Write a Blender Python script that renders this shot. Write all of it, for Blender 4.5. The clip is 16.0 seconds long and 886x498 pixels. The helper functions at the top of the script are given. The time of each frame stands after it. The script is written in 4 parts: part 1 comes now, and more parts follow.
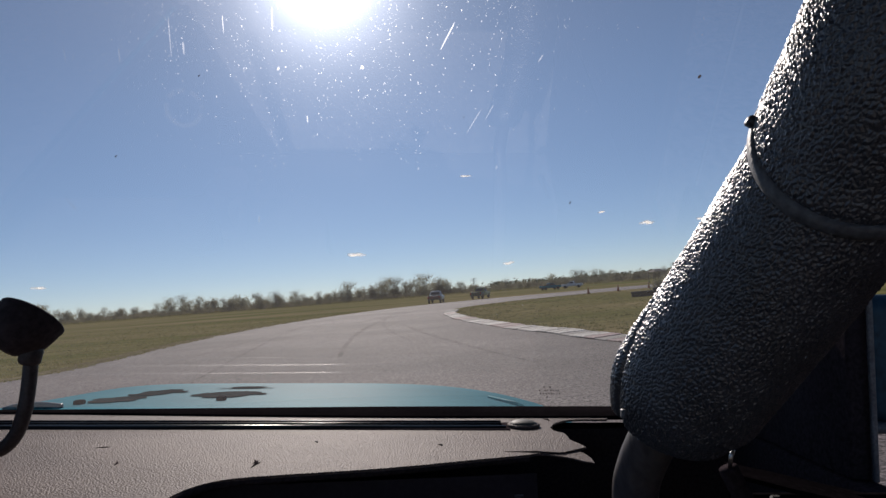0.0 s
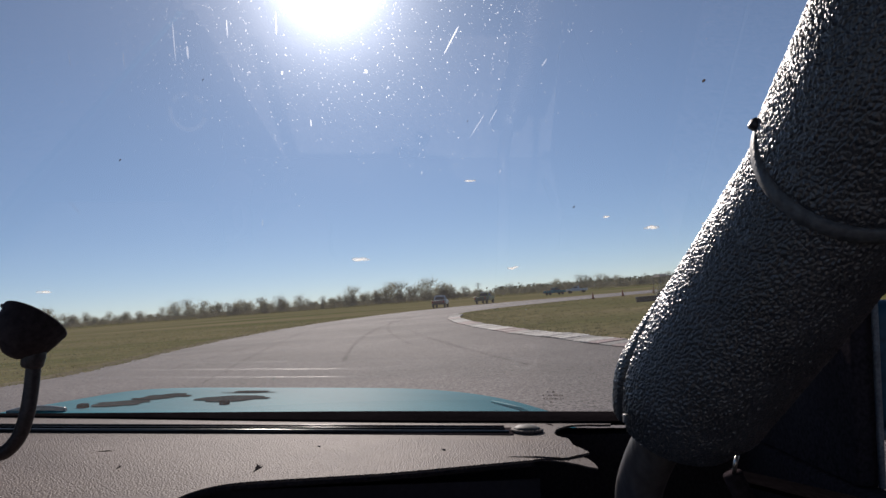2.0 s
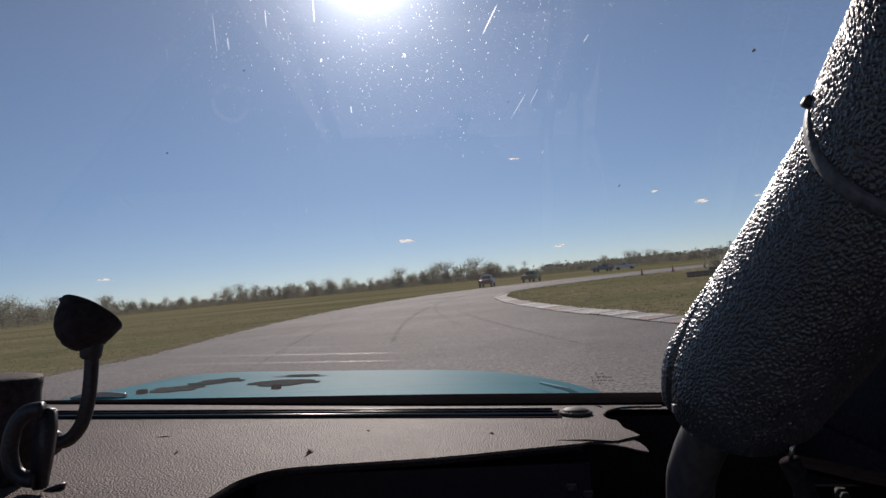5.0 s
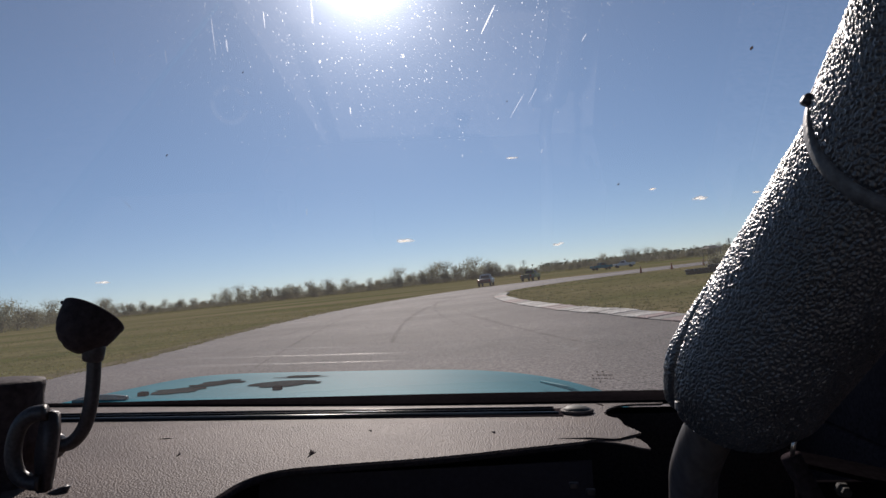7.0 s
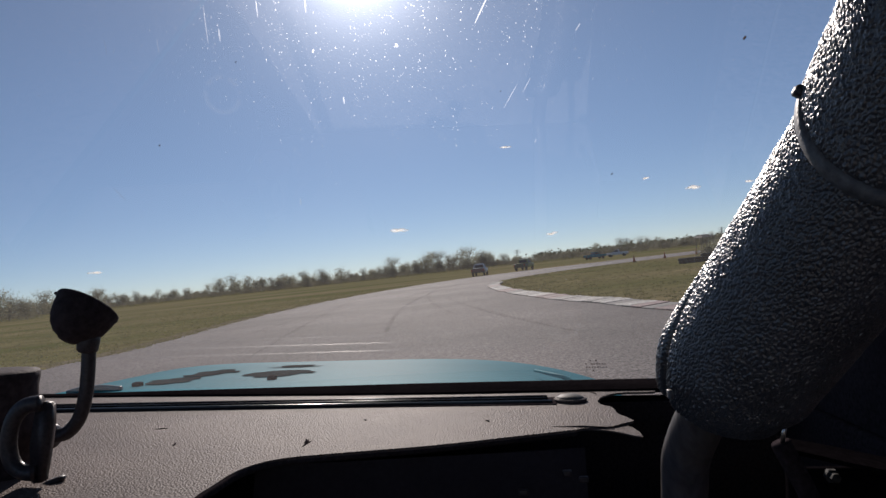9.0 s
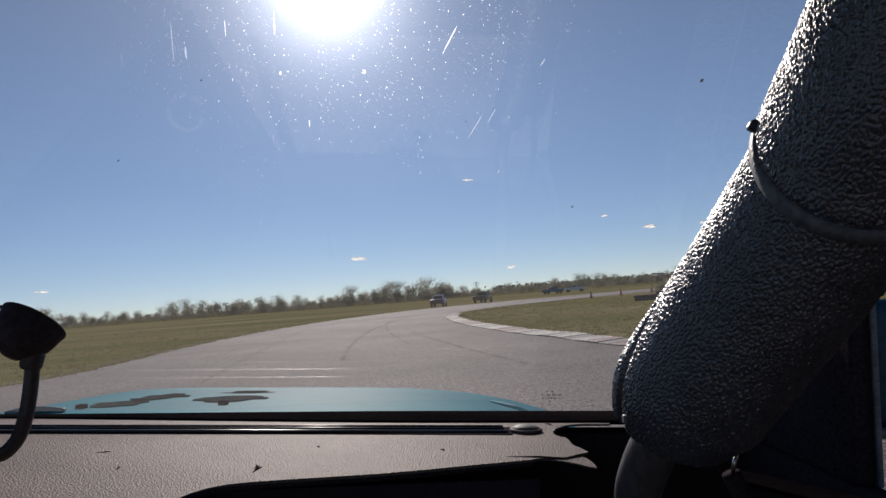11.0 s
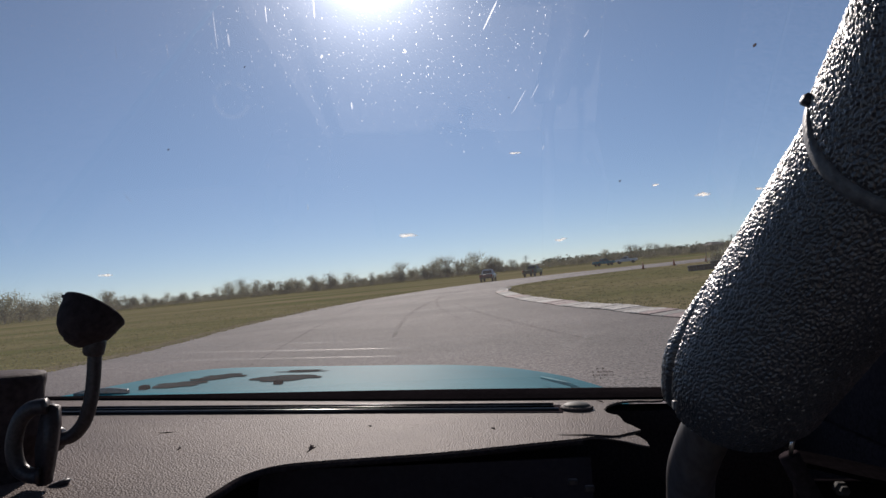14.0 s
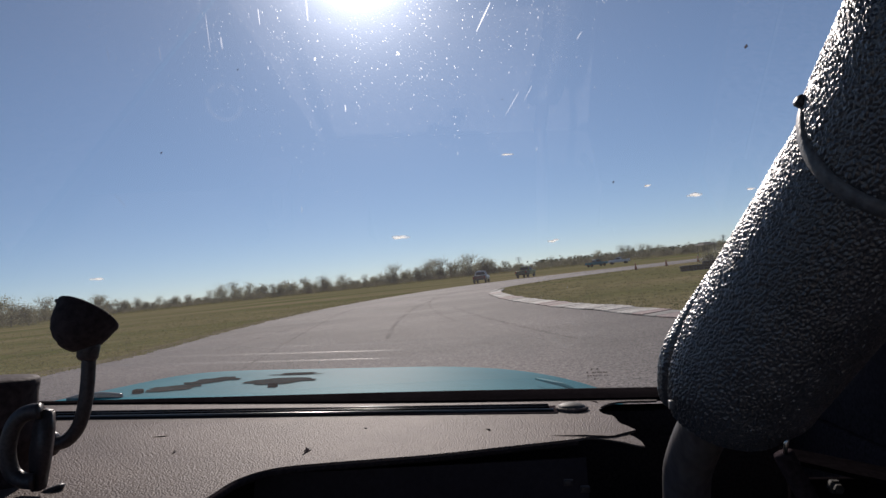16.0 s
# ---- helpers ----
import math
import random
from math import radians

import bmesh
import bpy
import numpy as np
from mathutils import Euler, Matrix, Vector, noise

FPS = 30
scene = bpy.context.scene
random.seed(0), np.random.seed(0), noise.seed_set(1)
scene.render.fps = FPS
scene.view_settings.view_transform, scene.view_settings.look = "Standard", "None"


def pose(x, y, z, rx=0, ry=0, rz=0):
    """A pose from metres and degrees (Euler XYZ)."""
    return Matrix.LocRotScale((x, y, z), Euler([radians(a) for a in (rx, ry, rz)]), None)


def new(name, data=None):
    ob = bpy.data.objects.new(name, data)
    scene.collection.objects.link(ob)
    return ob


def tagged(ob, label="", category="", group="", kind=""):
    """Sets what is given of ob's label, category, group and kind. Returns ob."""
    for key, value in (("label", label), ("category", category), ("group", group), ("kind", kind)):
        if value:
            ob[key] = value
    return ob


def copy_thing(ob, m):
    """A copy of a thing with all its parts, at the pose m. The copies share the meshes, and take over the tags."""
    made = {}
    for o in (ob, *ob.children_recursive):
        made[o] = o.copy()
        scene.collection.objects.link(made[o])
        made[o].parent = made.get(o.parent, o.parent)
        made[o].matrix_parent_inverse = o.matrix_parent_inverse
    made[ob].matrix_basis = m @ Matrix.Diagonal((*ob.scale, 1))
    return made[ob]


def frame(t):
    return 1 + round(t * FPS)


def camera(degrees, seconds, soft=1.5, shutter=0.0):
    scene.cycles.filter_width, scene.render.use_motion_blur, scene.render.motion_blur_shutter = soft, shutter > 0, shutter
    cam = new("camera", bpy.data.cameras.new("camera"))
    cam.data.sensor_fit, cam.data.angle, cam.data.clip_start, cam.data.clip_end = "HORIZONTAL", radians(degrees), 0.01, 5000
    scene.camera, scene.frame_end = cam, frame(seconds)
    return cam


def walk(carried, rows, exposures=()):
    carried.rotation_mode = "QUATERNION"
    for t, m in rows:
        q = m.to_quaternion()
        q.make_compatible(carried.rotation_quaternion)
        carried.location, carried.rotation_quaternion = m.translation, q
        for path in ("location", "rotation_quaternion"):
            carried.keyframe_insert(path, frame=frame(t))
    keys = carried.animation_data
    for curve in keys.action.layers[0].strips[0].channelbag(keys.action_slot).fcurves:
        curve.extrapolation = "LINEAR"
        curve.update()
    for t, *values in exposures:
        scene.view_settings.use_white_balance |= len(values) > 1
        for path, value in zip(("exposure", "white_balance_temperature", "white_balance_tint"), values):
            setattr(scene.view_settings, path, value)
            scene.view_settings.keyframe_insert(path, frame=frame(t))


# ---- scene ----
# ---- the camera, fixed in the cab, turning a little ----
cam = camera(65, 16.0)
ROWS = (
    (0.0, -0.0047, -0.0037, 1.4921, 93.472, 4.36, -4.031),
    (0.5, -0.0049, -0.0037, 1.492, 94.278, 4.518, -4.02),
    (1.0, -0.0042, -0.0028, 1.4921, 94.242, 4.472, -3.902),
    (1.5, -0.004, -0.0039, 1.4928, 93.663, 4.65, -3.852),
    (2.0, -0.0029, -0.0018, 1.4913, 93.884, 4.244, -3.677),
    (2.5, -0.0032, -0.0031, 1.4933, 93.44, 4.666, -3.369),
    (3.0, -0.0017, -0.0007, 1.4945, 93.308, 4.855, -2.35),
    (3.5, -0.0012, -0.0014, 1.4976, 92.708, 5.498, -0.558),
    (4.0, 0.0002, 0.0006, 1.4978, 92.414, 5.462, 0.157),
    (6.5, 0.0011, 0.0035, 1.4972, 92.785, 5.476, 0.137),
    (7.0, -0.0012, 0.0007, 1.4979, 92.513, 5.959, 0.083),
    (7.5, -0.0007, 0.0002, 1.4985, 92.353, 6.105, 0.079),
    (8.0, -0.0011, -0.0006, 1.4986, 92.416, 6.243, 0.105),
    (8.5, -0.0016, -0.0008, 1.499, 92.252, 6.385, 0.061),
    (9.0, -0.0016, -0.0017, 1.4984, 91.598, 6.093, -0.429),
    (9.5, -0.0032, -0.0034, 1.498, 91.983, 5.874, -1.62),
    (9.7, -0.0043, -0.0048, 1.4966, 92.162, 5.712, -2.768),
    (10.4, -0.0047, -0.0037, 1.4921, 93.472, 4.36, -4.031),
    (11.8, -0.0018, -0.0018, 1.4935, 93.888, 4.445, -3.567),
    (12.0, -0.0017, -0.0017, 1.4935, 93.757, 4.449, -3.528),
    (12.5, -0.0009, 0.0004, 1.495, 93.156, 4.928, -2.018),
    (13.0, 0.0004, 0.0008, 1.4985, 92.67, 5.42, -0.564),
    (13.5, 0.0009, 0.0007, 1.4999, 92.217, 5.792, 0.308),
    (14.0, 0.0012, 0.0009, 1.4993, 92.108, 5.625, 0.259),
    (14.5, -0.0, 0.0, 1.5, 92.088, 6.016, 0.219),
    (15.0, -0.0009, -0.0016, 1.4999, 91.992, 6.106, 0.102),
    (15.5, -0.0011, 0.0, 1.5003, 91.846, 6.267, 0.08),
    (16.0, -0.0009, -0.0003, 1.4996, 92.193, 5.962, -0.312),
)
walk(cam, [(row[0], pose(*row[1:])) for row in ROWS], [(t, e, 6730, 17) for t, e in ((0.0, -0.2), (0.7, -0.13), (2.0, -0.15), (3.2, -0.29), (4.2, -0.29), (6.5, -0.24), (8.0, -0.1), (9.6, -0.22), (12.0, -0.13), (16.0, -0.18))])

# ---- sky and sun ----
AZIMUTH, HEIGHT = radians(-4.0), radians(25.7)
SUN = Vector((math.sin(AZIMUTH) * math.cos(HEIGHT), math.cos(AZIMUTH) * math.cos(HEIGHT), math.sin(HEIGHT)))
world = bpy.data.worlds.new("sky")
scene.world = world
world.use_nodes = True
wn, wl = world.node_tree.nodes, world.node_tree.links
sky = wn.new("ShaderNodeTexSky")
sky.sky_type, sky.sun_disc = "NISHITA", False
sky.sun_elevation, sky.sun_rotation = HEIGHT, AZIMUTH
sky.air_density, sky.dust_density, sky.ozone_density = 0.75, 0.05, 2.0
sky.altitude = 3200
wn["Background"].inputs["Strength"].default_value = 0.09


def wmath(op, a, b=None):
    n = wn.new("ShaderNodeMath")
    n.operation = op
    for i, v in enumerate((a, b)):
        if v is None:
            continue
        if isinstance(v, (int, float)):
            n.inputs[i].default_value = v
        else:
            wl.new(v, n.inputs[i])
    return n.outputs[0]


coord = wn.new("ShaderNodeTexCoord")
# tint over the sky, darker towards the horizon
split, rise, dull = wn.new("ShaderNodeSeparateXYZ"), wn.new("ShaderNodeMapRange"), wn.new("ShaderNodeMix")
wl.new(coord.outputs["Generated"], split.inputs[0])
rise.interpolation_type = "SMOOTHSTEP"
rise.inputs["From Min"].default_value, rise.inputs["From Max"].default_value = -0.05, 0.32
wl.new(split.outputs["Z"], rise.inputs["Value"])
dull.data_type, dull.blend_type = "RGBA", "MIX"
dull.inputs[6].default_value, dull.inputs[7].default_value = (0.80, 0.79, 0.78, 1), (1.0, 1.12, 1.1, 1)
graded = wn.new("ShaderNodeMix")
graded.data_type, graded.blend_type, graded.inputs[0].default_value = "RGBA", "MULTIPLY", 1.0
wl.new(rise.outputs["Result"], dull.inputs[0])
wl.new(sky.outputs["Color"], graded.inputs[6]), wl.new(dull.outputs[2], graded.inputs[7])
wl.new(graded.outputs[2], wn["Background"].inputs["Color"])
# windscreen and lens glare, painted into the sky around the sun
dot = wn.new("ShaderNodeVectorMath")
dot.operation = "DOT_PRODUCT"
dot.inputs[1].default_value = SUN
wl.new(coord.outputs["Generated"], dot.inputs[0])
away = wmath("ARCCOSINE", wmath("MINIMUM", dot.outputs["Value"], 0.999999))
near_sun = wmath("MULTIPLY", wmath("POWER", 2.71828, wmath("MULTIPLY", away, -1 / radians(2.4))), 6.0)
wide_sun = wmath("MULTIPLY", wmath("POWER", 2.71828, wmath("MULTIPLY", away, -1 / radians(11.5))), 0.36)
halo = wn.new("ShaderNodeBackground")
halo.inputs["Color"].default_value = (0.88, 0.93, 1.0, 1)
wl.new(wmath("ADD", near_sun, wide_sun), halo.inputs["Strength"])
both = wn.new("ShaderNodeAddShader")
wl.new(wn["Background"].outputs[0], both.inputs[0])
wl.new(halo.outputs[0], both.inputs[1])
wl.new(both.outputs[0], wn["World Output"].inputs["Surface"])

sun = new("sun", bpy.data.lights.new("sun", "SUN"))
sun.data.energy, sun.data.angle, sun.data.color = 4.5, radians(0.55), (1.0, 0.95, 0.87)
sun.matrix_world = Matrix.Translation((0, 40, 60)) @ (-SUN).to_track_quat("-Z", "Y").to_matrix().to_4x4()


# ---- materials ----
def material(name, a, b, rough=0.6, metal=0.0, big=2.0, fine=60.0, bump=0.2, relief=0.01, spec=0.5, detail=0.35,
             stretch=(1, 1, 1), random_tint=0.0, coat=0.0):
    """A two-scale procedural surface: a and b blend over big patches, fine grain on top."""
    m = bpy.data.materials.new(name)
    m.use_nodes = True
    n, l = m.node_tree.nodes, m.node_tree.links
    p = n["Principled BSDF"]
    tc, mp = n.new("ShaderNodeTexCoord"), n.new("ShaderNodeMapping")
    mp.inputs["Scale"].default_value = stretch
    l.new(tc.outputs["Object"], mp.inputs["Vector"])
    n1, n2 = n.new("ShaderNodeTexNoise"), n.new("ShaderNodeTexNoise")
    n1.inputs["Scale"].default_value, n1.inputs["Detail"].default_value = big, 5
    n2.inputs["Scale"].default_value, n2.inputs["Detail"].default_value = fine, 4
    for t in (n1, n2):
        l.new(mp.outputs[0], t.inputs["Vector"])
    ramp = n.new("ShaderNodeValToRGB")
    ramp.color_ramp.elements[0].position, ramp.color_ramp.elements[1].position = 0.35, 0.65
    ramp.color_ramp.elements[0].color, ramp.color_ramp.elements[1].color = (*a, 1), (*b, 1)
    l.new(n1.outputs["Fac"], ramp.inputs["Fac"])
    grain = n.new("ShaderNodeMapRange")
    grain.inputs["From Min"].default_value, grain.inputs["From Max"].default_value = 0.3, 0.7
    grain.inputs["To Min"].default_value, grain.inputs["To Max"].default_value = 1 - detail, 1 + detail
    l.new(n2.outputs["Fac"], grain.inputs["Value"])
    value = n.new("ShaderNodeHueSaturation")
    l.new(ramp.outputs["Color"], value.inputs["Color"])
    last = grain.outputs["Result"]
    if random_tint:
        info, r2, mul = n.new("ShaderNodeObjectInfo"), n.new("ShaderNodeMapRange"), n.new("ShaderNodeMath")
        r2.inputs["To Min"].default_value, r2.inputs["To Max"].default_value = 1 - random_tint, 1 + random_tint
        mul.operation = "MULTIPLY"
        l.new(info.outputs["Random"], r2.inputs["Value"])
        l.new(last, mul.inputs[0]), l.new(r2.outputs["Result"], mul.inputs[1])
        last = mul.outputs[0]
    l.new(last, value.inputs["Value"])
    l.new(value.outputs["Color"], p.inputs["Base Color"])
    p.inputs["Roughness"].default_value, p.inputs["Metallic"].default_value = rough, metal
    p.inputs["Specular IOR Level"].default_value = spec
    p.inputs["Coat Weight"].default_value = coat
    if bump:
        bp = n.new("ShaderNodeBump")
        bp.inputs["Strength"].default_value, bp.inputs["Distance"].default_value = bump, relief
        l.new(n2.outputs["Fac"], bp.inputs["Height"])
        l.new(bp.outputs["Normal"], p.inputs["Normal"])
    return m


def leathery(name, a, b, cell, rough, depth, spec=0.5, big=6.0, distance=0.002):
    """Grained vinyl: rounded cells with creases between them."""
    m = material(name, a, b, rough=rough, big=big, fine=400, bump=0, spec=spec, detail=0.15)
    n, l = m.node_tree.nodes, m.node_tree.links
    tc, vo, no = n.new("ShaderNodeTexCoord"), n.new("ShaderNodeTexVoronoi"), n.new("ShaderNodeTexNoise")
    vo.feature, vo.inputs["Smoothness"].default_value = "SMOOTH_F1", 0.6
    vo.inputs["Scale"].default_value = cell
    no.inputs["Scale"].default_value, no.inputs["Detail"].default_value = cell * 0.6, 4
    mix = n.new("ShaderNodeMath")
    mix.operation = "ADD"
    l.new(tc.outputs["Object"], vo.inputs["Vector"]), l.new(tc.outputs["Object"], no.inputs["Vector"])
    l.new(vo.outputs["Distance"], mix.inputs[0]), l.new(no.outputs["Fac"], mix.inputs[1])
    bp = n.new("ShaderNodeBump")
    bp.invert = True
    bp.inputs["Strength"].default_value, bp.inputs["Distance"].default_value = depth, distance
    l.new(mix.outputs[0], bp.inputs["Height"])
    l.new(bp.outputs["Normal"], n["Principled BSDF"].inputs["Normal"])
    return m


def leaf_material(name, a, b):
    m = material(name, a, b, rough=0.7, big=0.6, fine=5, bump=0, detail=0.4, random_tint=0.3, spec=0.2)
    n, l = m.node_tree.nodes, m.node_tree.links
    tr, mx = n.new("ShaderNodeBsdfTranslucent"), n.new("ShaderNodeMixShader")
    mx.inputs[0].default_value = 0.5
    l.new(n["Hue/Saturation/Value"].outputs["Color"], tr.inputs["Color"])
    l.new(n["Principled BSDF"].outputs[0], mx.inputs[1]), l.new(tr.outputs[0], mx.inputs[2])
    l.new(mx.outputs[0], n["Material Output"].inputs["Surface"])
    return m


def pane_material(name, tint, gloss, haze=0.0, ior=1.45):
    """Clear glass: light goes straight through, the surface mirrors by angle."""
    m = bpy.data.materials.new(name)
    m.use_nodes = True
    n, l = m.node_tree.nodes, m.node_tree.links
    n.remove(n["Principled BSDF"])
    tr, gl, fr, mx = (n.new(k) for k in ("ShaderNodeBsdfTransparent", "ShaderNodeBsdfGlossy", "ShaderNodeFresnel", "ShaderNodeMixShader"))
    tr.inputs["Color"].default_value = (*tint, 1)
    gl.inputs["Roughness"].default_value = gloss
    fr.inputs["IOR"].default_value = ior
    dust, film = n.new("ShaderNodeBsdfTranslucent"), n.new("ShaderNodeMixShader")
    dust.inputs["Color"].default_value = (0.9, 0.88, 0.86, 1)
    film.inputs[0].default_value = haze
    l.new(tr.outputs[0], film.inputs[1]), l.new(dust.outputs[0], film.inputs[2])
    l.new(fr.outputs[0], mx.inputs[0]), l.new(film.outputs[0], mx.inputs[1]), l.new(gl.outputs[0], mx.inputs[2])
    l.new(mx.outputs[0], n["Material Output"].inputs["Surface"])
    return m


def speck_material(name, share):
    """Thin pale layer: lets part of the light through, scattered."""
    m = bpy.data.materials.new(name)
    m.use_nodes = True
    n, l = m.node_tree.nodes, m.node_tree.links
    n.remove(n["Principled BSDF"])
    tr, tl, mx = (n.new(k) for k in ("ShaderNodeBsdfTransparent", "ShaderNodeBsdfTranslucent", "ShaderNodeMixShader"))
    tl.inputs["Color"].default_value = (0.85, 0.84, 0.82, 1)
    mx.inputs[0].default_value = share
    l.new(tr.outputs[0], mx.inputs[1]), l.new(tl.outputs[0], mx.inputs[2])
    l.new(mx.outputs[0], n["Material Output"].inputs["Surface"])
    return m


def grain_material(name, share):
    """Dust grains on glass: they throw the light on mostly forwards."""
    m = bpy.data.materials.new(name)
    m.use_nodes = True
    n, l = m.node_tree.nodes, m.node_tree.links
    n.remove(n["Principled BSDF"])
    tr, tl, rf, m1, m2 = (n.new(k) for k in ("ShaderNodeBsdfTransparent", "ShaderNodeBsdfTranslucent", "ShaderNodeBsdfRefraction", "ShaderNodeMixShader", "ShaderNodeMixShader"))
    tl.inputs["Color"].default_value = (0.85, 0.84, 0.82, 1)
    rf.inputs["Roughness"].default_value, rf.inputs["IOR"].default_value = 0.75, 1.5
    m1.inputs[0].default_value, m2.inputs[0].default_value = 0.3, share
    l.new(rf.outputs[0], m1.inputs[1]), l.new(tl.outputs[0], m1.inputs[2])
    l.new(tr.outputs[0], m2.inputs[1]), l.new(m1.outputs[0], m2.inputs[2])
    l.new(m2.outputs[0], n["Material Output"].inputs["Surface"])
    return m


def faint(m, most):
    """Thin, patchy coat: the surface below shows through."""
    n, l = m.node_tree.nodes, m.node_tree.links
    tc, no, mr = n.new("ShaderNodeTexCoord"), n.new("ShaderNodeTexNoise"), n.new("ShaderNodeMapRange")
    no.inputs["Scale"].default_value, no.inputs["Detail"].default_value = 1.6, 6
    mr.inputs["From Min"].default_value, mr.inputs["From Max"].default_value = 0.35, 0.7
    mr.inputs["To Min"].default_value, mr.inputs["To Max"].default_value = 0.0, most
    l.new(tc.outputs["Object"], no.inputs["Vector"]), l.new(no.outputs["Fac"], mr.inputs["Value"])
    l.new(mr.outputs["Result"], n["Principled BSDF"].inputs["Alpha"])
    return m


ASPHALT = material("worn_asphalt", (0.088, 0.073, 0.072), (0.174, 0.147, 0.144), rough=0.85, big=0.15, fine=30, bump=1.0, relief=0.02, detail=1.0, spec=0.2)
RUBBER_MARK = faint(material("tyre_rubber_mark", (0.06, 0.052, 0.05), (0.09, 0.08, 0.075), rough=0.95, big=0.8, fine=30, bump=0.0, detail=0.5, spec=0.0), 0.22)
STICKER_INK = material("faded_dark_ink", (0.13, 0.115, 0.115), (0.2, 0.18, 0.18), rough=0.9, big=30, fine=300, bump=0, spec=0.0)
CONCRETE = material("pale_concrete", (0.19, 0.17, 0.155), (0.29, 0.27, 0.25), rough=0.85, big=0.6, fine=40, bump=0.3)
GRASS_GROUND = material("grass_ground", (0.122, 0.13, 0.042), (0.255, 0.205, 0.108), stretch=(0.3, 1, 1), rough=0.95, big=0.075, fine=1.1, bump=0.4, relief=0.05, detail=0.22, spec=0.0)
VERGE_DIRT = material("dry_dirt", (0.15, 0.128, 0.075), (0.235, 0.195, 0.125), rough=0.95, big=0.5, fine=12, bump=0.5, relief=0.02, detail=0.4, spec=0.0)
GRASS_BLADE = leaf_material("grass_blades", (0.12, 0.122, 0.04), (0.22, 0.185, 0.09))
LEAF = leaf_material("tree_leaves", (0.18, 0.185, 0.12), (0.31, 0.295, 0.21))
SCRUB = leaf_material("dry_scrub", (0.12, 0.118, 0.076), (0.21, 0.19, 0.135))
BARK = material("grey_bark", (0.19, 0.17, 0.15), (0.28, 0.255, 0.23), rough=0.9, big=2, fine=20, bump=0.5)
WOODS = leaf_material("far_woods", (0.05, 0.062, 0.035), (0.085, 0.09, 0.05))
KERB_WHITE = material("faded_white_paint", (0.15, 0.13, 0.115), (0.5, 0.47, 0.43), rough=0.8, big=2.2, fine=16, bump=0.5, relief=0.02, detail=0.5, random_tint=0.3)
KERB_RED = material("faded_red_paint", (0.17, 0.1, 0.095), (0.3, 0.19, 0.18), rough=0.8, big=3, fine=18, bump=0.5, relief=0.02, detail=0.5, random_tint=0.25)
DASH_VINYL = leathery("taupe_dash_vinyl", (0.108, 0.082, 0.074), (0.158, 0.122, 0.109), 430, 0.62, 0.7, spec=0.1)
DASH_FOAM = material("torn_foam", (0.16, 0.13, 0.1), (0.26, 0.22, 0.17), rough=0.95, big=20, fine=150, bump=0.6)
DARK_TRIM = material("black_trim", (0.034, 0.027, 0.03), (0.048, 0.039, 0.043), rough=0.95, big=4, fine=200, bump=0.1, spec=0.0)
DASH_BLACK = material("black_dash_plastic", (0.038, 0.031, 0.037), (0.052, 0.043, 0.05), rough=0.9, big=6, fine=160, bump=0.04, detail=0.12, spec=0.05)
# unseen wall and floor grey, pale so they bounce light forwards
FILL_GREY = material("fill_bounce_grey", (0.2, 0.19, 0.19), (0.28, 0.27, 0.265), rough=0.6, big=4, fine=60, bump=0.1, spec=0.3)
LINING = material("grey_lining", (0.075, 0.07, 0.068), (0.11, 0.1, 0.098), rough=0.9, big=4, fine=120, bump=0.2, spec=0.1)
BLACK_RUBBER = material("black_rubber", (0.042, 0.03, 0.033), (0.06, 0.044, 0.047), rough=0.75, big=5, fine=150, bump=0.15, spec=0.15)
# gasket rubber; the same near-black stands for shade on the door rail
GASKET_AND_SHADE = material("gasket_and_shade_black", (0.006, 0.005, 0.006), (0.011, 0.009, 0.01), rough=1.0, big=5, fine=150, bump=0.1, spec=0.0)
STREAK = grain_material("dried_run", 0.2)
CONE_ORANGE = material("faded_orange_plastic", (0.3, 0.06, 0.02), (0.4, 0.1, 0.035), rough=0.55, big=4, fine=60, bump=0.05)
BLACK_PLASTIC = material("black_plastic", (0.034, 0.027, 0.03), (0.052, 0.042, 0.046), rough=0.45, big=8, fine=300, bump=0.1)
GLOSS_PLASTIC = material("glossy_black_plastic", (0.02, 0.02, 0.02), (0.03, 0.03, 0.03), rough=0.3, big=8, fine=300, bump=0.03, spec=0.8)
LOUVRE = material("worn_louvre_metal", (0.1, 0.1, 0.1), (0.16, 0.16, 0.16), rough=0.27, metal=0.7, big=8, fine=300, bump=0, spec=0.8)
PAD_VINYL = leathery("black_pad_vinyl", (0.042, 0.042, 0.049), (0.064, 0.064, 0.074), 900, 0.36, 0.5, spec=1.0, big=30, distance=0.0006)
PAD_VINYL.node_tree.nodes["Principled BSDF"].inputs["Coat Weight"].default_value = 0.5
PAD_VINYL.node_tree.nodes["Principled BSDF"].inputs["Coat Roughness"].default_value = 0.26
TIE_PLASTIC = material("grey_tie_plastic", (0.1, 0.1, 0.108), (0.15, 0.15, 0.158), rough=0.5, big=20, fine=300, bump=0.1)
BAR_PAINT = material("dark_bar_paint", (0.062, 0.06, 0.076), (0.12, 0.092, 0.07), rough=0.4, big=14, fine=160, bump=0.08, spec=0.6, stretch=(1, 1, 0.3))
RAIL_PAINT = material("dull_dark_metal", (0.03, 0.03, 0.028), (0.06, 0.057, 0.052), rough=0.7, big=30, fine=200, bump=0.2, spec=0.2)
# the truck's teal darkened, so that the mirror looks shaded
DARKENED_TEAL = material("darkened_teal_paint", (0.01, 0.045, 0.075), (0.014, 0.06, 0.095), rough=0.4, big=8, fine=90, bump=0.02, spec=0.3)
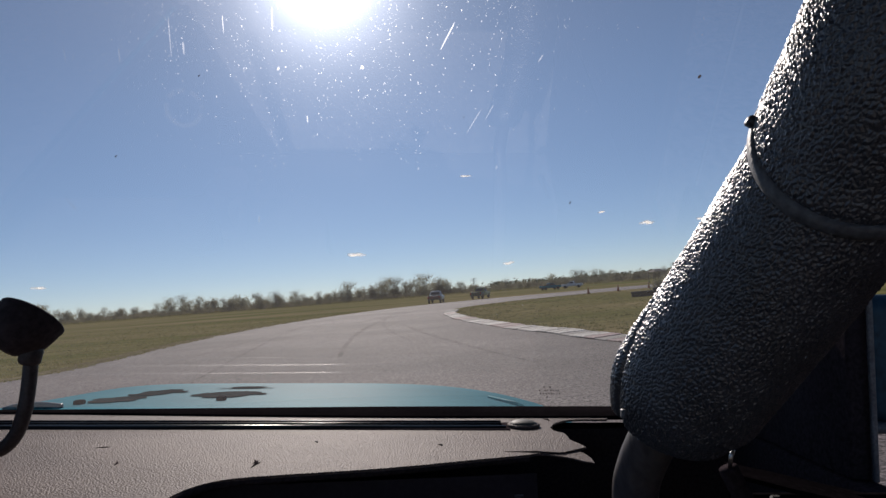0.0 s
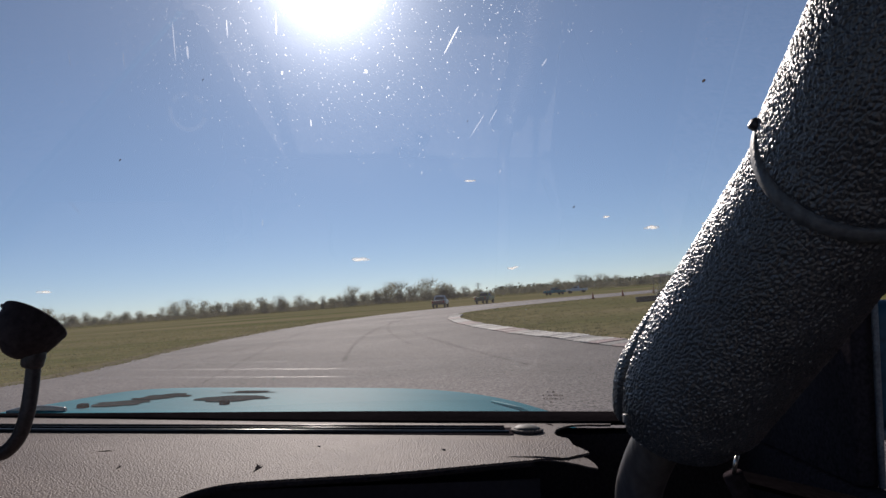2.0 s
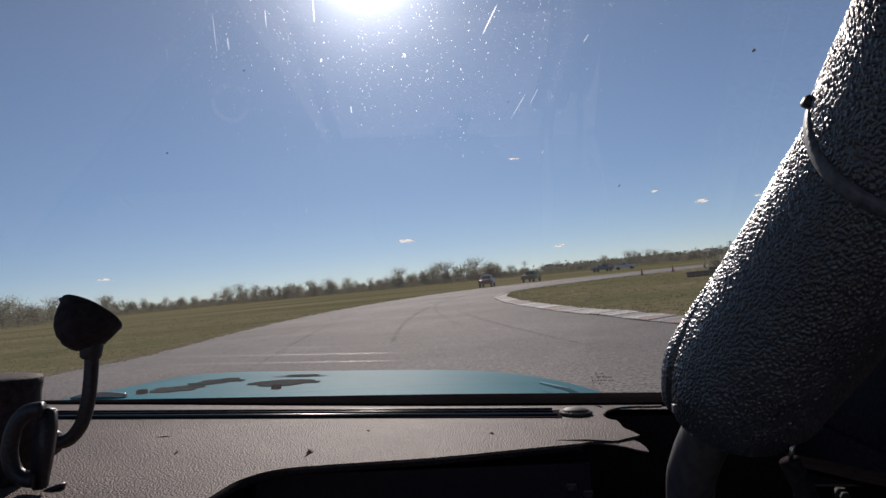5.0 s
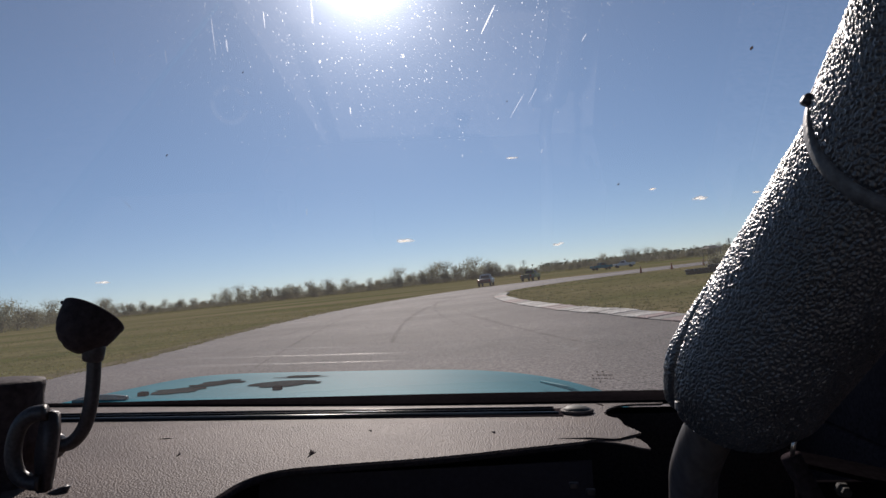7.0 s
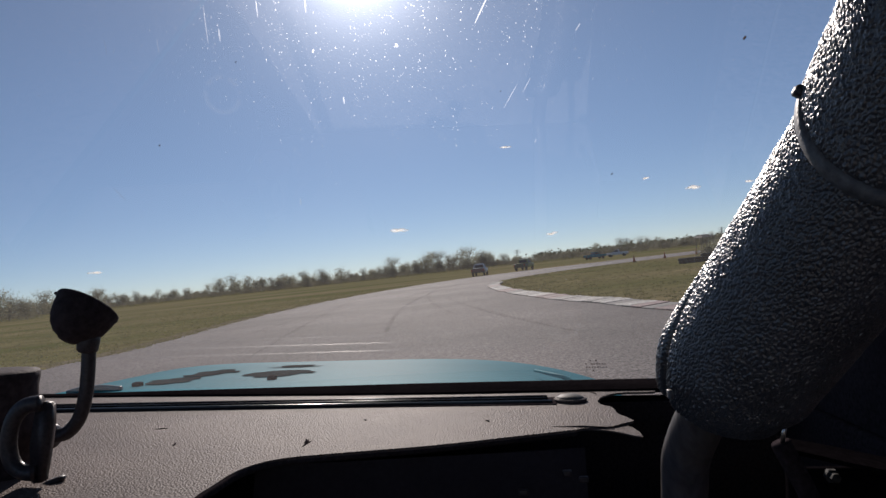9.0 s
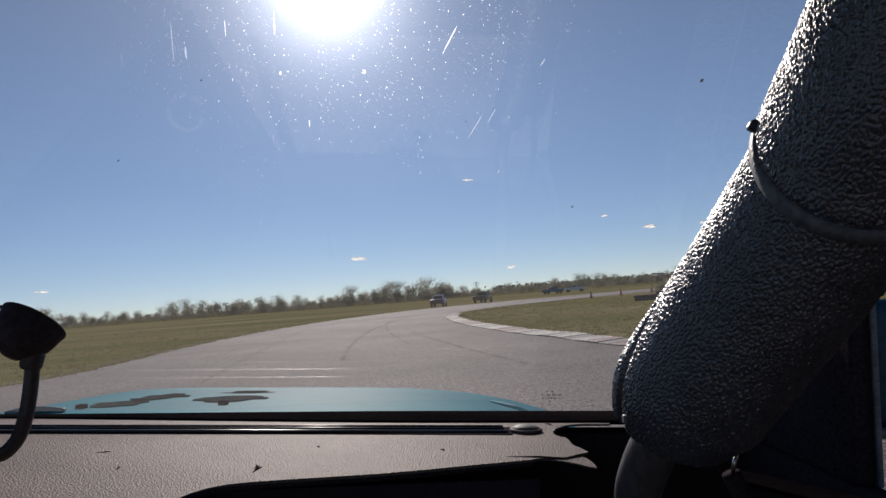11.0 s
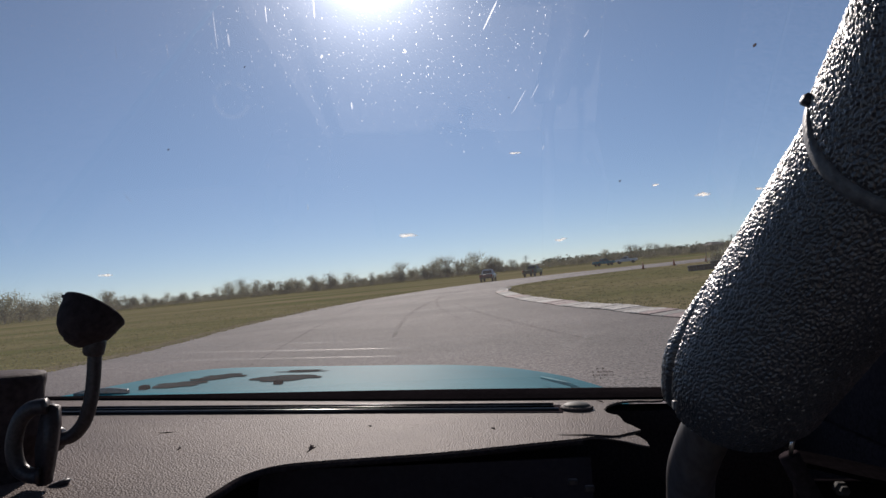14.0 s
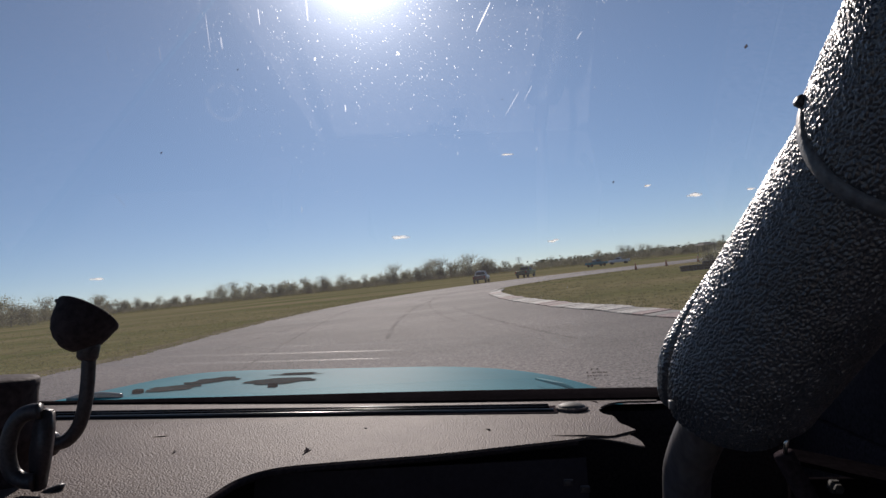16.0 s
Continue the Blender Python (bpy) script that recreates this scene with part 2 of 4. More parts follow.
STEEL = material("bright_steel", (0.5, 0.49, 0.47), (0.65, 0.64, 0.62), rough=0.3, metal=1.0, big=20, fine=200, bump=0.05)
CHROME_GREY = material("dull_silver_plastic", (0.05, 0.052, 0.048), (0.08, 0.082, 0.076), rough=0.6, metal=0.0, big=20, fine=200, bump=0.05, spec=0.15)
TEAL = material("teal_paint", (0.01, 0.16, 0.21), (0.016, 0.195, 0.25), rough=0.6, big=3, fine=90, bump=0.02, detail=0.08, spec=0.018)
GREY_PATCH = material("flat_dark_grey", (0.035, 0.04, 0.042), (0.06, 0.066, 0.068), rough=0.95, big=9, fine=90, bump=0.0, spec=0.0)
CLOUD = speck_material("cloud_white", 0.27)
GLASS = pane_material("windscreen_glass", (0.97, 0.985, 0.985), 0.0, 0.03, 2.0)
SPECK = grain_material("dried_dirt", 0.4)
FILM = speck_material("ring_film", 0.03)
TYRE = material("tyre_rubber", (0.015, 0.015, 0.015), (0.03, 0.028, 0.026), rough=0.85, big=4, fine=60, bump=0.3)
RED_PAINT = material("dark_red_paint", (0.1, 0.018, 0.02), (0.14, 0.026, 0.028), rough=0.35, big=3, fine=60, bump=0.03, detail=0.1)
WHITE_PAINT = material("white_vehicle_paint", (0.6, 0.6, 0.62), (0.72, 0.72, 0.73), rough=0.35, big=3, fine=60, bump=0.03, detail=0.08)
YELLOW_PAINT = material("yellow_green_paint", (0.2, 0.22, 0.05), (0.26, 0.28, 0.07), rough=0.4, big=3, fine=60, bump=0.03, detail=0.1)
DARK_GREEN = material("dark_green_paint", (0.03, 0.05, 0.025), (0.05, 0.07, 0.035), rough=0.5, big=3, fine=60, bump=0.03)
LAMP_RED = material("red_lamp_plastic", (0.3, 0.01, 0.01), (0.4, 0.02, 0.02), rough=0.25, big=9, fine=90, bump=0)
GREY_WOOD = material("weathered_wood", (0.13, 0.11, 0.09), (0.2, 0.18, 0.15), rough=0.9, big=2, fine=30, bump=0.4, stretch=(1, 1, 6))
PYLON_STEEL = material("pylon_steel", (0.22, 0.23, 0.24), (0.3, 0.31, 0.32), rough=0.6, metal=0.3, big=1, fine=9, bump=0)


# ---- building helpers ----
def thing(name, m, label, category, group="", kind=""):
    ob = new(name)
    ob.matrix_world = m
    ob.empty_display_size = 0.2
    return tagged(ob, label, category, group, kind)


def part(name, bm, mat, parent, label="", smooth=True, kind=""):
    me = bpy.data.meshes.new(name)
    bm.normal_update()
    bm.to_mesh(me)
    bm.free()
    me.materials.append(mat)
    if smooth:
        me.shade_smooth()
    ob = new(name, me)
    ob.parent = parent
    return tagged(ob, label, "", "", kind)


def solo(name, bm, mat, label, category, m=None, group="", kind="", smooth=False):
    ob = part(name, bm, mat, None, "", smooth)
    if m is not None:
        ob.matrix_world = m
    return tagged(ob, label, category, group, kind)


def box(bm, lo, hi, bevel=0.0, segments=2, turn=None):
    g = bmesh.ops.create_cube(bm, size=1.0)["verts"]
    lo, hi = Vector(lo), Vector(hi)
    size, mid = hi - lo, (hi + lo) / 2
    for v in g:
        v.co = Vector((v.co.x * size.x, v.co.y * size.y, v.co.z * size.z))
        if turn is not None:
            v.co = turn @ v.co
        v.co += mid
    if bevel:
        edges = list({e for v in g for e in v.link_edges})
        bmesh.ops.bevel(bm, geom=edges, offset=bevel, segments=segments, affect="EDGES", profile=0.6)
    return bm


def tube(bm, pts, radii, n=16, caps=True):
    """A round tube along a line of points; radii a number or one for each point."""
    pts = [Vector(p) for p in pts]
    if isinstance(radii, (int, float)):
        radii = [radii] * len(pts)
    rings, side = [], None
    for i, p in enumerate(pts):
        d = (pts[min(i + 1, len(pts) - 1)] - pts[max(i - 1, 0)]).normalized()
        if side is None:
            side = d.orthogonal().normalized()
        side = (side - d * side.dot(d)).normalized()
        up = d.cross(side)
        rings.append([bm.verts.new(p + radii[i] * (math.cos(k * math.tau / n) * side + math.sin(k * math.tau / n) * up)) for k in range(n)])
    for a, b in zip(rings, rings[1:]):
        for k in range(n):
            bm.faces.new((a[k], a[(k + 1) % n], b[(k + 1) % n], b[k]))
    if caps:
        bm.faces.new(rings[0][::-1])
        bm.faces.new(rings[-1])
    return bm


def smooth_line(pts, steps=8):
    """Catmull-Rom through the points."""
    pts = [Vector(p) for p in pts]
    out = []
    for i in range(len(pts) - 1):
        p0, p1, p2, p3 = pts[max(i - 1, 0)], pts[i], pts[i + 1], pts[min(i + 2, len(pts) - 1)]
        for k in range(steps):
            t = k / steps
            out.append(0.5 * (2 * p1 + (p2 - p0) * t + (2 * p0 - 5 * p1 + 4 * p2 - p3) * t * t + (3 * p1 - p0 - 3 * p2 + p3) * t ** 3))
    return out + [pts[-1]]


def lathe(bm, profile, n=24, m=None):
    """Turn a profile of (radius, height) about z."""
    rings = [[bm.verts.new((r * math.cos(k * math.tau / n), r * math.sin(k * math.tau / n), z)) for k in range(n)] for r, z in profile]
    for a, b in zip(rings, rings[1:]):
        for k in range(n):
            bm.faces.new((a[k], a[(k + 1) % n], b[(k + 1) % n], b[k]))
    bm.faces.new(rings[0][::-1])
    bm.faces.new(rings[-1])
    if m is not None:
        bmesh.ops.transform(bm, matrix=m, verts=[v for r in rings for v in r])
    return bm


def slab(bm, outline, z0, z1):
    """An upright prism on an outline of (x, y)."""
    low, top = [bm.verts.new((x, y, z0)) for x, y in outline], [bm.verts.new((x, y, z1)) for x, y in outline]
    bm.faces.new(low[::-1]), bm.faces.new(top)
    for i in range(len(outline)):
        j = (i + 1) % len(outline)
        bm.faces.new((low[i], low[j], top[j], top[i]))
    bmesh.ops.recalc_face_normals(bm, faces=bm.faces)
    return bm


def ribbon(bm, left, right, z, across=1):
    rows = [[bm.verts.new((*(a.lerp(b, k / across)).xy, z)) for k in range(across + 1)] for a, b in zip(left, right)]
    for a, b in zip(rows, rows[1:]):
        for k in range(across):
            bm.faces.new((a[k], a[k + 1], b[k + 1], b[k]))
    bmesh.ops.recalc_face_normals(bm, faces=bm.faces)
    for f in bm.faces:
        if f.normal.z < 0:
            f.normal_flip()
    return bm


# ---- ground, track and kerbs ----
rng = random.Random(7)
bm = bmesh.new()
bmesh.ops.create_grid(bm, x_segments=80, y_segments=80, size=4000)
solo("ground", bm, GRASS_GROUND, "flat mown field of green and straw-coloured grass", "grass field", kind="structure")

LEFT = smooth_line([(-15, -90, 0), (-13, -30, 0), (-11.4, 5, 0), (-10.6, 17, 0), (-9.8, 21, 0), (-9.7, 25, 0), (-9.85, 31, 0), (-9.5, 40.3, 0), (-8.1, 52.1, 0), (-4.8, 65.8, 0),
                    (-0.4, 78, 0), (5.5, 87.5, 0), (14, 95, 0), (30, 104.5, 0), (60, 121, 0), (110, 147, 0), (210, 196, 0)], 10)
RIGHT = smooth_line([(16, -90, 0), (12, -30, 0), (8, 5, 0), (5.4, 14.5, 0), (4.6, 20, 0), (4.0, 24, 0), (3.4, 30.8, 0), (3.1, 38.1, 0), (3.3, 46, 0), (5.1, 56.5, 0),
                     (8.6, 64, 0), (14.5, 71, 0), (22, 77, 0), (34, 85, 0), (62, 101, 0), (112, 128, 0), (212, 178, 0)], 10)
for line, amount in ((LEFT, 0.16), (RIGHT, 0.1)):
    for p in line:
        p.x += amount * noise.noise(Vector((p.y * 0.6, p.x * 0.3, 2.0)))
solo("road", ribbon(bmesh.new(), LEFT, RIGHT, 0.015, 6), ASPHALT, "worn grey asphalt race track bending to the right", "race track", kind="structure")

def skid(start, way, curve, length, width):
    bm, pts = bmesh.new(), []
    p, a = Vector((*start, 0)), way
    for i in range(25):
        pts.append(p.copy())
        a += curve * length / 24
        p += Vector((math.sin(a), math.cos(a), 0)) * length / 24
    l, r = [], []
    for i, p in enumerate(pts):
        w = width * (0.5 + 0.5 * math.sin(math.pi * (i + 1) / 26)) * (0.8 + 0.4 * rng.random())
        l.append(p + Vector((-w / 2, 0, 0))), r.append(p + Vector((w / 2, 0, 0)))
    solo("tyre_mark", ribbon(bm, l, r, 0.0195 + 0.0015 * rng.random()), RUBBER_MARK, "dark curved rubber tyre mark on worn asphalt", "tyre mark", group="tyre marks on the track", kind="structure")


for start, way, curve, length, width in (((-4.2, 14), -0.08, 0.002, 34, 0.16), ((0.4, 22), -0.12, 0.006, 40, 0.16),
                                         ((-1.5, 18), -0.05, 0.006, 46, 0.22), ((2.6, 13), -0.16, 0.005, 22, 0.18), ((-6.5, 20), 0.02, 0.003, 26, 0.16),
                                         ((-2.2, 40), 0.1, 0.009, 30, 0.2)):
    skid(start, way, curve, length, width)

# long tar-filled joints across the paving
for k, (y0, tilt) in enumerate(((18.5, 0.14), (31.0, 0.06))):
    l = [Vector((x, y0 + tilt * x + 0.12 * math.sin(x * 1.7 + k), 0)) for x in np.linspace(-8.2, 4.2, 40)]
    solo("tar_seam", ribbon(bmesh.new(), l, [p + Vector((0.01, 0.06, 0)) for p in l], 0.0192), RUBBER_MARK, "thin dark tar seam across the asphalt", "road joint", group="tar seams", kind="structure")

# the kerb round the inside of the bend
kerb = thing("kerb", Matrix.Identity(4), "low race kerb in faded red and white blocks beside grass", "race kerb", kind="structure")
run, blocks = [p for p in RIGHT if 11 < p.y < 52], {}
for mat in (KERB_WHITE, KERB_RED, CONCRETE):
    bm = bmesh.new()
    slab(bm, [(0, 0), (0.8, 0), (0.8, 0.6), (0, 0.6)], 0, 0.04)
    for v in bm.verts:
        if v.co.z > 0.01:
            v.co.z += 0.05 * v.co.x
    bmesh.ops.bevel(bm, geom=list(bm.edges), offset=0.012, segments=1, affect="EDGES")
    me = bpy.data.meshes.new("kerb_block")
    bm.to_mesh(me)
    bm.free()
    me.materials.append(mat)
    blocks[mat] = me
gone, count = 0.0, 0
for a, b in zip(run, run[1:]):
    d = (b - a).length
    while gone <= d:
        p, w = a.lerp(b, gone / d), (b - a)
        ob = new("kerb_block", blocks[CONCRETE if rng.random() < 0.2 else KERB_RED if (count // 5) % 3 == 1 else KERB_WHITE])
        ob.parent = kerb
        ob.matrix_world = Matrix.Translation((p.x - 0.12, p.y, rng.uniform(-0.014, 0.01) + 0.012)) @ Matrix.Rotation(-math.atan2(w.x, w.y) + rng.uniform(-0.025, 0.025), 4, "Z")
        gone, count = gone + 0.63, count + 1
    gone -= d


# ---- grass, woods, trees ----
def tufts(name, spots, label, height):
    verts, faces = [], []
    for x, y in spots:
        for _ in range(5):
            a, h, w = rng.uniform(0, math.tau), height * rng.uniform(0.5, 1.3), rng.uniform(0.01, 0.025) * (1 + math.hypot(x, y) / 50)
            dx, dy, lx, ly = math.cos(a) * w, math.sin(a) * w, rng.uniform(-0.6, 0.6) * h, rng.uniform(-0.6, 0.6) * h
            ox, oy, k = x + rng.uniform(-0.15, 0.15), y + rng.uniform(-0.15, 0.15), len(verts)
            verts += [(ox - dx, oy - dy, 0), (ox + dx, oy + dy, 0), (ox + lx, oy + ly, h)]
            faces.append((k, k + 1, k + 2))
    me = bpy.data.meshes.new(name)
    me.from_pydata(verts, [], faces)
    me.materials.append(GRASS_BLADE)
    return tagged(new(name, me), label, "grass", "", "stuff")


def edge_x(line, y):
    for a, b in zip(line, line[1:]):
        if a.y <= y < b.y:
            return a.x + (b.x - a.x) * (y - a.y) / max(b.y - a.y, 1e-6)
    return line[-1].x


spots = []
while len(spots) < 5200:
    y = 9 + 70 * rng.random() ** 1.5
    spots.append((edge_x(LEFT, y) + 0.22 - (0.35 + y * 0.6) * rng.random() ** 1.6, y))
l, r = [], []
for k in range(420):
    y = 5 + 115 * (k / 420) ** 1.6
    x = edge_x(LEFT, y)
    l.append(Vector((x - 0.8 + 0.45 * noise.noise(Vector((y * 0.9, 5, 0))), y, 0)))
    r.append(Vector((x + 0.12 + 0.28 * noise.noise(Vector((y * 0.8, 0, 0))) + 0.12 * noise.noise(Vector((y * 3.1, 2, 0))), y, 0)))
solo("verge", ribbon(bmesh.new(), l, r, 0.0175), VERGE_DIRT, "ragged strip of dry dirt along the track's edge", "dirt verge", kind="structure")
tufts("verge_grass", spots, "short green and straw grass tufts beside the track", 0.05)
spots = []
while len(spots) < 3000:
    y = 13 + 62 * rng.random() ** 1.3
    spots.append((edge_x(RIGHT, y) + 0.78 + (0.3 + y * 0.4) * rng.random() ** 1.5, y))
tufts("infield_grass", spots, "short dry grass tufts inside the bend", 0.04)


def leaf_cloud(verts, faces, centre, radius, count, size, flat=0.8):
    for _ in range(count):
        d = Vector((rng.gauss(0, 1), rng.gauss(0, 1), rng.gauss(0, 1) * flat))
        p = Vector(centre) + d * radius * 0.5
        u = Vector((rng.gauss(0, 1), rng.gauss(0, 1), rng.gauss(0, 1))).normalized()
        w = u.orthogonal().normalized()
        s, k = size * rng.uniform(0.6, 1.4), len(verts)
        verts += [tuple(p - u * s), tuple(p + w * s * 0.7), tuple(p + u * s), tuple(p - w * s * 0.7)]
        faces.append((k, k + 1, k + 2, k + 3))


def build_tree(height, spread, thin):
    tree = thing("tree", Matrix.Identity(4), "small sparse grey-green tree at the field's far edge", "tree", group="tree line")
    bm, verts, faces = bmesh.new(), [], []
    for k in range(3):
        a, out = rng.uniform(0, math.tau), spread * rng.uniform(0.15, 0.55)
        top = height * rng.uniform(0.68, 0.92)
        stem = [Vector((0.1 * math.cos(a), 0.1 * math.sin(a), -0.1))]
        stem += [Vector((math.cos(a) * out * q ** 1.3 + rng.uniform(-0.1, 0.1), math.sin(a) * out * q ** 1.3 + rng.uniform(-0.1, 0.1), top * q)) for q in (0.3, 0.6, 0.85, 1.0)]
        tube(bm, stem, [0.12, 0.08, 0.055, 0.035, 0.015], 6)
        for i in range(6):
            q = rng.uniform(0.25, 0.95)
            base = stem[0].lerp(stem[-1], q)
            b, r = rng.uniform(0, math.tau), spread * rng.uniform(0.35, 0.8) * (1.2 - 0.6 * q)
            tip = base + Vector((math.cos(b) * r, math.sin(b) * r, height * rng.uniform(0.06, 0.2)))
            tube(bm, [base, base.lerp(tip, 0.5) + Vector((0, 0, 0.15)), tip], [0.045, 0.03, 0.01], 5)
            leaf_cloud(verts, faces, tip, spread * rng.uniform(0.5, 0.85), int(32 * thin), 0.17)
            leaf_cloud(verts, faces, base.lerp(tip, 0.55), spread * 0.6, int(18 * thin), 0.17)
    for k in range(5):
        a = rng.uniform(0, math.tau)
        leaf_cloud(verts, faces, (math.cos(a) * spread * 0.5, math.sin(a) * spread * 0.5, height * rng.uniform(0.05, 0.3)), spread * 0.6, int(26 * thin), 0.17)
    part("trunk", bm, BARK, tree, "grey trunk with thin limbs")
    me = bpy.data.meshes.new("crown")
    me.from_pydata(verts, [], faces)
    me.materials.append(LEAF)
    crown = new("crown", me)
    crown.parent = tree
    return tree


kinds = [build_tree(5.6, 2.4, 1.3), build_tree(6.8, 2.8, 1.1), build_tree(4.6, 2.3, 1.6), build_tree(6.4, 2.0, 0.7), build_tree(3.8, 2.2, 1.6), build_tree(7.2, 3.1, 1.4)]
for i in range(290):
    az = radians(-62 + 112 * (i + rng.random()) / 290)
    clump = noise.noise(Vector((az * 9, 1.3, 0)))
    far = 285 + 40 * noise.noise(Vector((az * 3, 0, 0))) + rng.uniform(-12, 12) + 90 * max(0, az - 0.25)
    m = pose(math.sin(az) * far, math.cos(az) * far, 0, 0, 0, rng.uniform(0, 360)) @ Matrix.Scale(1, 4)
    kind_of = kinds[rng.randrange(6)]
    if i < 6:
        t = kinds[i]
        t.matrix_world = m
    else:
        t = copy_thing(kind_of, m)
    s = (0.85 + 0.55 * clump + 0.25 * rng.random()) * (0.82 if az > 0.08 else 1.0)
    t.scale = (s * 0.9, s * 0.9, s * 0.84)

verts, faces = [], []
for i in range(5200):
    az = radians(-64 + 116 * rng.random())
    far = 280 + 40 * noise.noise(Vector((az * 3, 0, 0))) + rng.uniform(-14, 14) + 90 * max(0, az - 0.25)
    leaf_cloud(verts, faces, (math.sin(az) * far, math.cos(az) * far, rng.uniform(0.2, 1.3) + 1.3 * rng.random() * max(0.0, min(1.0, 0.45 + az * 2.2 + 0.9 * noise.noise(Vector((az * 14, 4, 0)))))), rng.uniform(1.2, 2.4), 24, 0.17, 0.55)
for i in range(700):
    az, far = radians(-66 + 37 * rng.random()), rng.uniform(160, 198)
    leaf_cloud(verts, faces, (math.sin(az) * far, math.cos(az) * far, rng.uniform(0.2, 3.0)), rng.uniform(1.2, 2.4), 26, 0.13, 0.7)
me = bpy.data.meshes.new("shrubs")
me.from_pydata(verts, [], faces)
me.materials.append(SCRUB)
tagged(new("shrubs", me), "low tangled scrub under the tree line", "shrubs", "", "stuff")

# the nearer wood beside the track
for i in range(30):
    az = radians(-66 + 36.5 * (i + rng.random()) / 30)
    far = rng.uniform(165, 200)
    t = copy_thing(kinds[rng.choice((0, 1, 2, 5))], pose(math.sin(az) * far, math.cos(az) * far, 0, 0, 0, rng.uniform(0, 360)))
    k = rng.uniform(1.0, 1.25) * (0.62 + 0.45 * min(1.0, (radians(-29) - az) / 0.16))
    t.scale = (k * 1.25, k * 1.25, k)
    tagged(t, "taller grey-green tree in a wood by the track", "tree", "wood beside the track")

verts, faces = [], []
for i in range(1500):
    az = radians(8 + 62 * rng.random())
    far = rng.uniform(880, 960)
    leaf_cloud(verts, faces, (math.sin(az) * far, math.cos(az) * far, rng.uniform(1, 6)), rng.uniform(6, 9), 16, 1.4, 0.45)
me = bpy.data.meshes.new("far_woods")
me.from_pydata(verts, [], faces)
me.materials.append(WOODS)
tagged(new("far_woods", me), "dark band of distant woods on the horizon", "woods", "", "stuff")

verts, faces = [], []
for i in range(3000):
    az = radians(-66 + 120 * rng.random())
    far = rng.uniform(225, 280) + 90 * max(0, az - 0.25)
    leaf_cloud(verts, faces, (math.sin(az) * far, math.cos(az) * far, 0.15), rng.uniform(1.0, 2.2), 9, 0.2, 0.25)
me = bpy.data.meshes.new("tall_grass")
me.from_pydata(verts, [], faces)
me.materials.append(GRASS_BLADE)
tagged(new("tall_grass", me), "rough tall grass before the tree line", "grass", "", "stuff")

# ---- small clouds ----
for az, el, w in ((-2.9, 3.5, 64), (17.5, 5.4, 42), (20.6, 4.2, 60), (24.8, 4.1, 36), (9.5, 1.9, 46), (-26, 2.4, 50), (6.6, 9.3, 40)):
    bm, a, e = bmesh.new(), radians(az), radians(el)
    for k in range(7):
        c = Vector((rng.uniform(-0.4, 0.4) * w, rng.uniform(-4, 4), rng.uniform(-0.04, 0.1) * w))
        g = bmesh.ops.create_icosphere(bm, subdivisions=3, radius=w * rng.uniform(0.09, 0.17), matrix=Matrix.Translation(c))["verts"]
        for v in g:
            o = v.co - c
            v.co = c + Vector((o.x * 1.7, o.y, o.z * 0.55)) * (1 + 0.55 * noise.noise(v.co * 0.2) + 0.25 * noise.noise(v.co * 0.6))
    far = 3000
    solo("cloud", bm, CLOUD, "small white fair-weather cloud low in the sky", "cloud",
         pose(math.sin(a) * math.cos(e) * far, math.cos(a) * math.cos(e) * far, math.sin(e) * far, 0, 0, -az), group="clouds", kind="structure", smooth=True).visible_shadow = False


# ---- far things in the field ----
def lattice_pylon(x, y, h):
    t = thing("pylon", pose(x, y, 0), "thin grey lattice power pylon on the horizon", "pylon", group="power pylons")
    bm = bmesh.new()
    for sx in (-1, 1):
        for sy in (-1, 1):
            tube(bm, [(sx * 3, sy * 3, 0), (sx * 0.9, sy * 0.9, h * 0.6), (sx * 0.4, sy * 0.4, h)], 0.22, 5)
    for k in range(8):
        z = h * k / 9
        r = 3 - 2.6 * k / 9
        tube(bm, [(-r, -r, z), (r, r, z + h / 10)], 0.12, 4)
        tube(bm, [(r, -r, z), (-r, r, z + h / 10)], 0.12, 4)
    part("tower", bm, PYLON_STEEL, t, smooth=False)
    for z in (0.68, 0.8, 0.92):
        bm = bmesh.new()
        tube(bm, [(-5.5, 0, h * z), (0, 0, h * z + 0.8), (5.5, 0, h * z)], 0.22, 5)
        part("crossarm", bm, PYLON_STEEL, t, smooth=False)


for x, y in ((430, 1040), (560, 1010), (300, 1090), (690, 960), (130, 1120)):
    lattice_pylon(x, y, 19)


def wheel(parent, x, y, z, r, w):
    bm = bmesh.new()
    turn = Matrix.Translation((x, y, z)) @ Matrix.Rotation(radians(90), 4, "Y")
    lathe(bm, [(r * 0.6, -w / 2), (r * 0.9, -w / 2), (r, -w * 0.34), (r, w * 0.34), (r * 0.9, w / 2), (r * 0.6, w / 2)], 24, turn)
    t = part("wheel", bm, TYRE, parent, "black tyre")
    bm = bmesh.new()
    s = 1 if x > 0 else -1
    lathe(bm, [(r * 0.58, -w * 0.5), (r * 0.6, s * w * 0.0), (r * 0.56, s * w * 0.46), (r * 0.2, s * w * 0.36), (r * 0.14, s * w * 0.5)], 20, turn)
    part("rim", bm, CHROME_GREY, t, "dull steel rim")


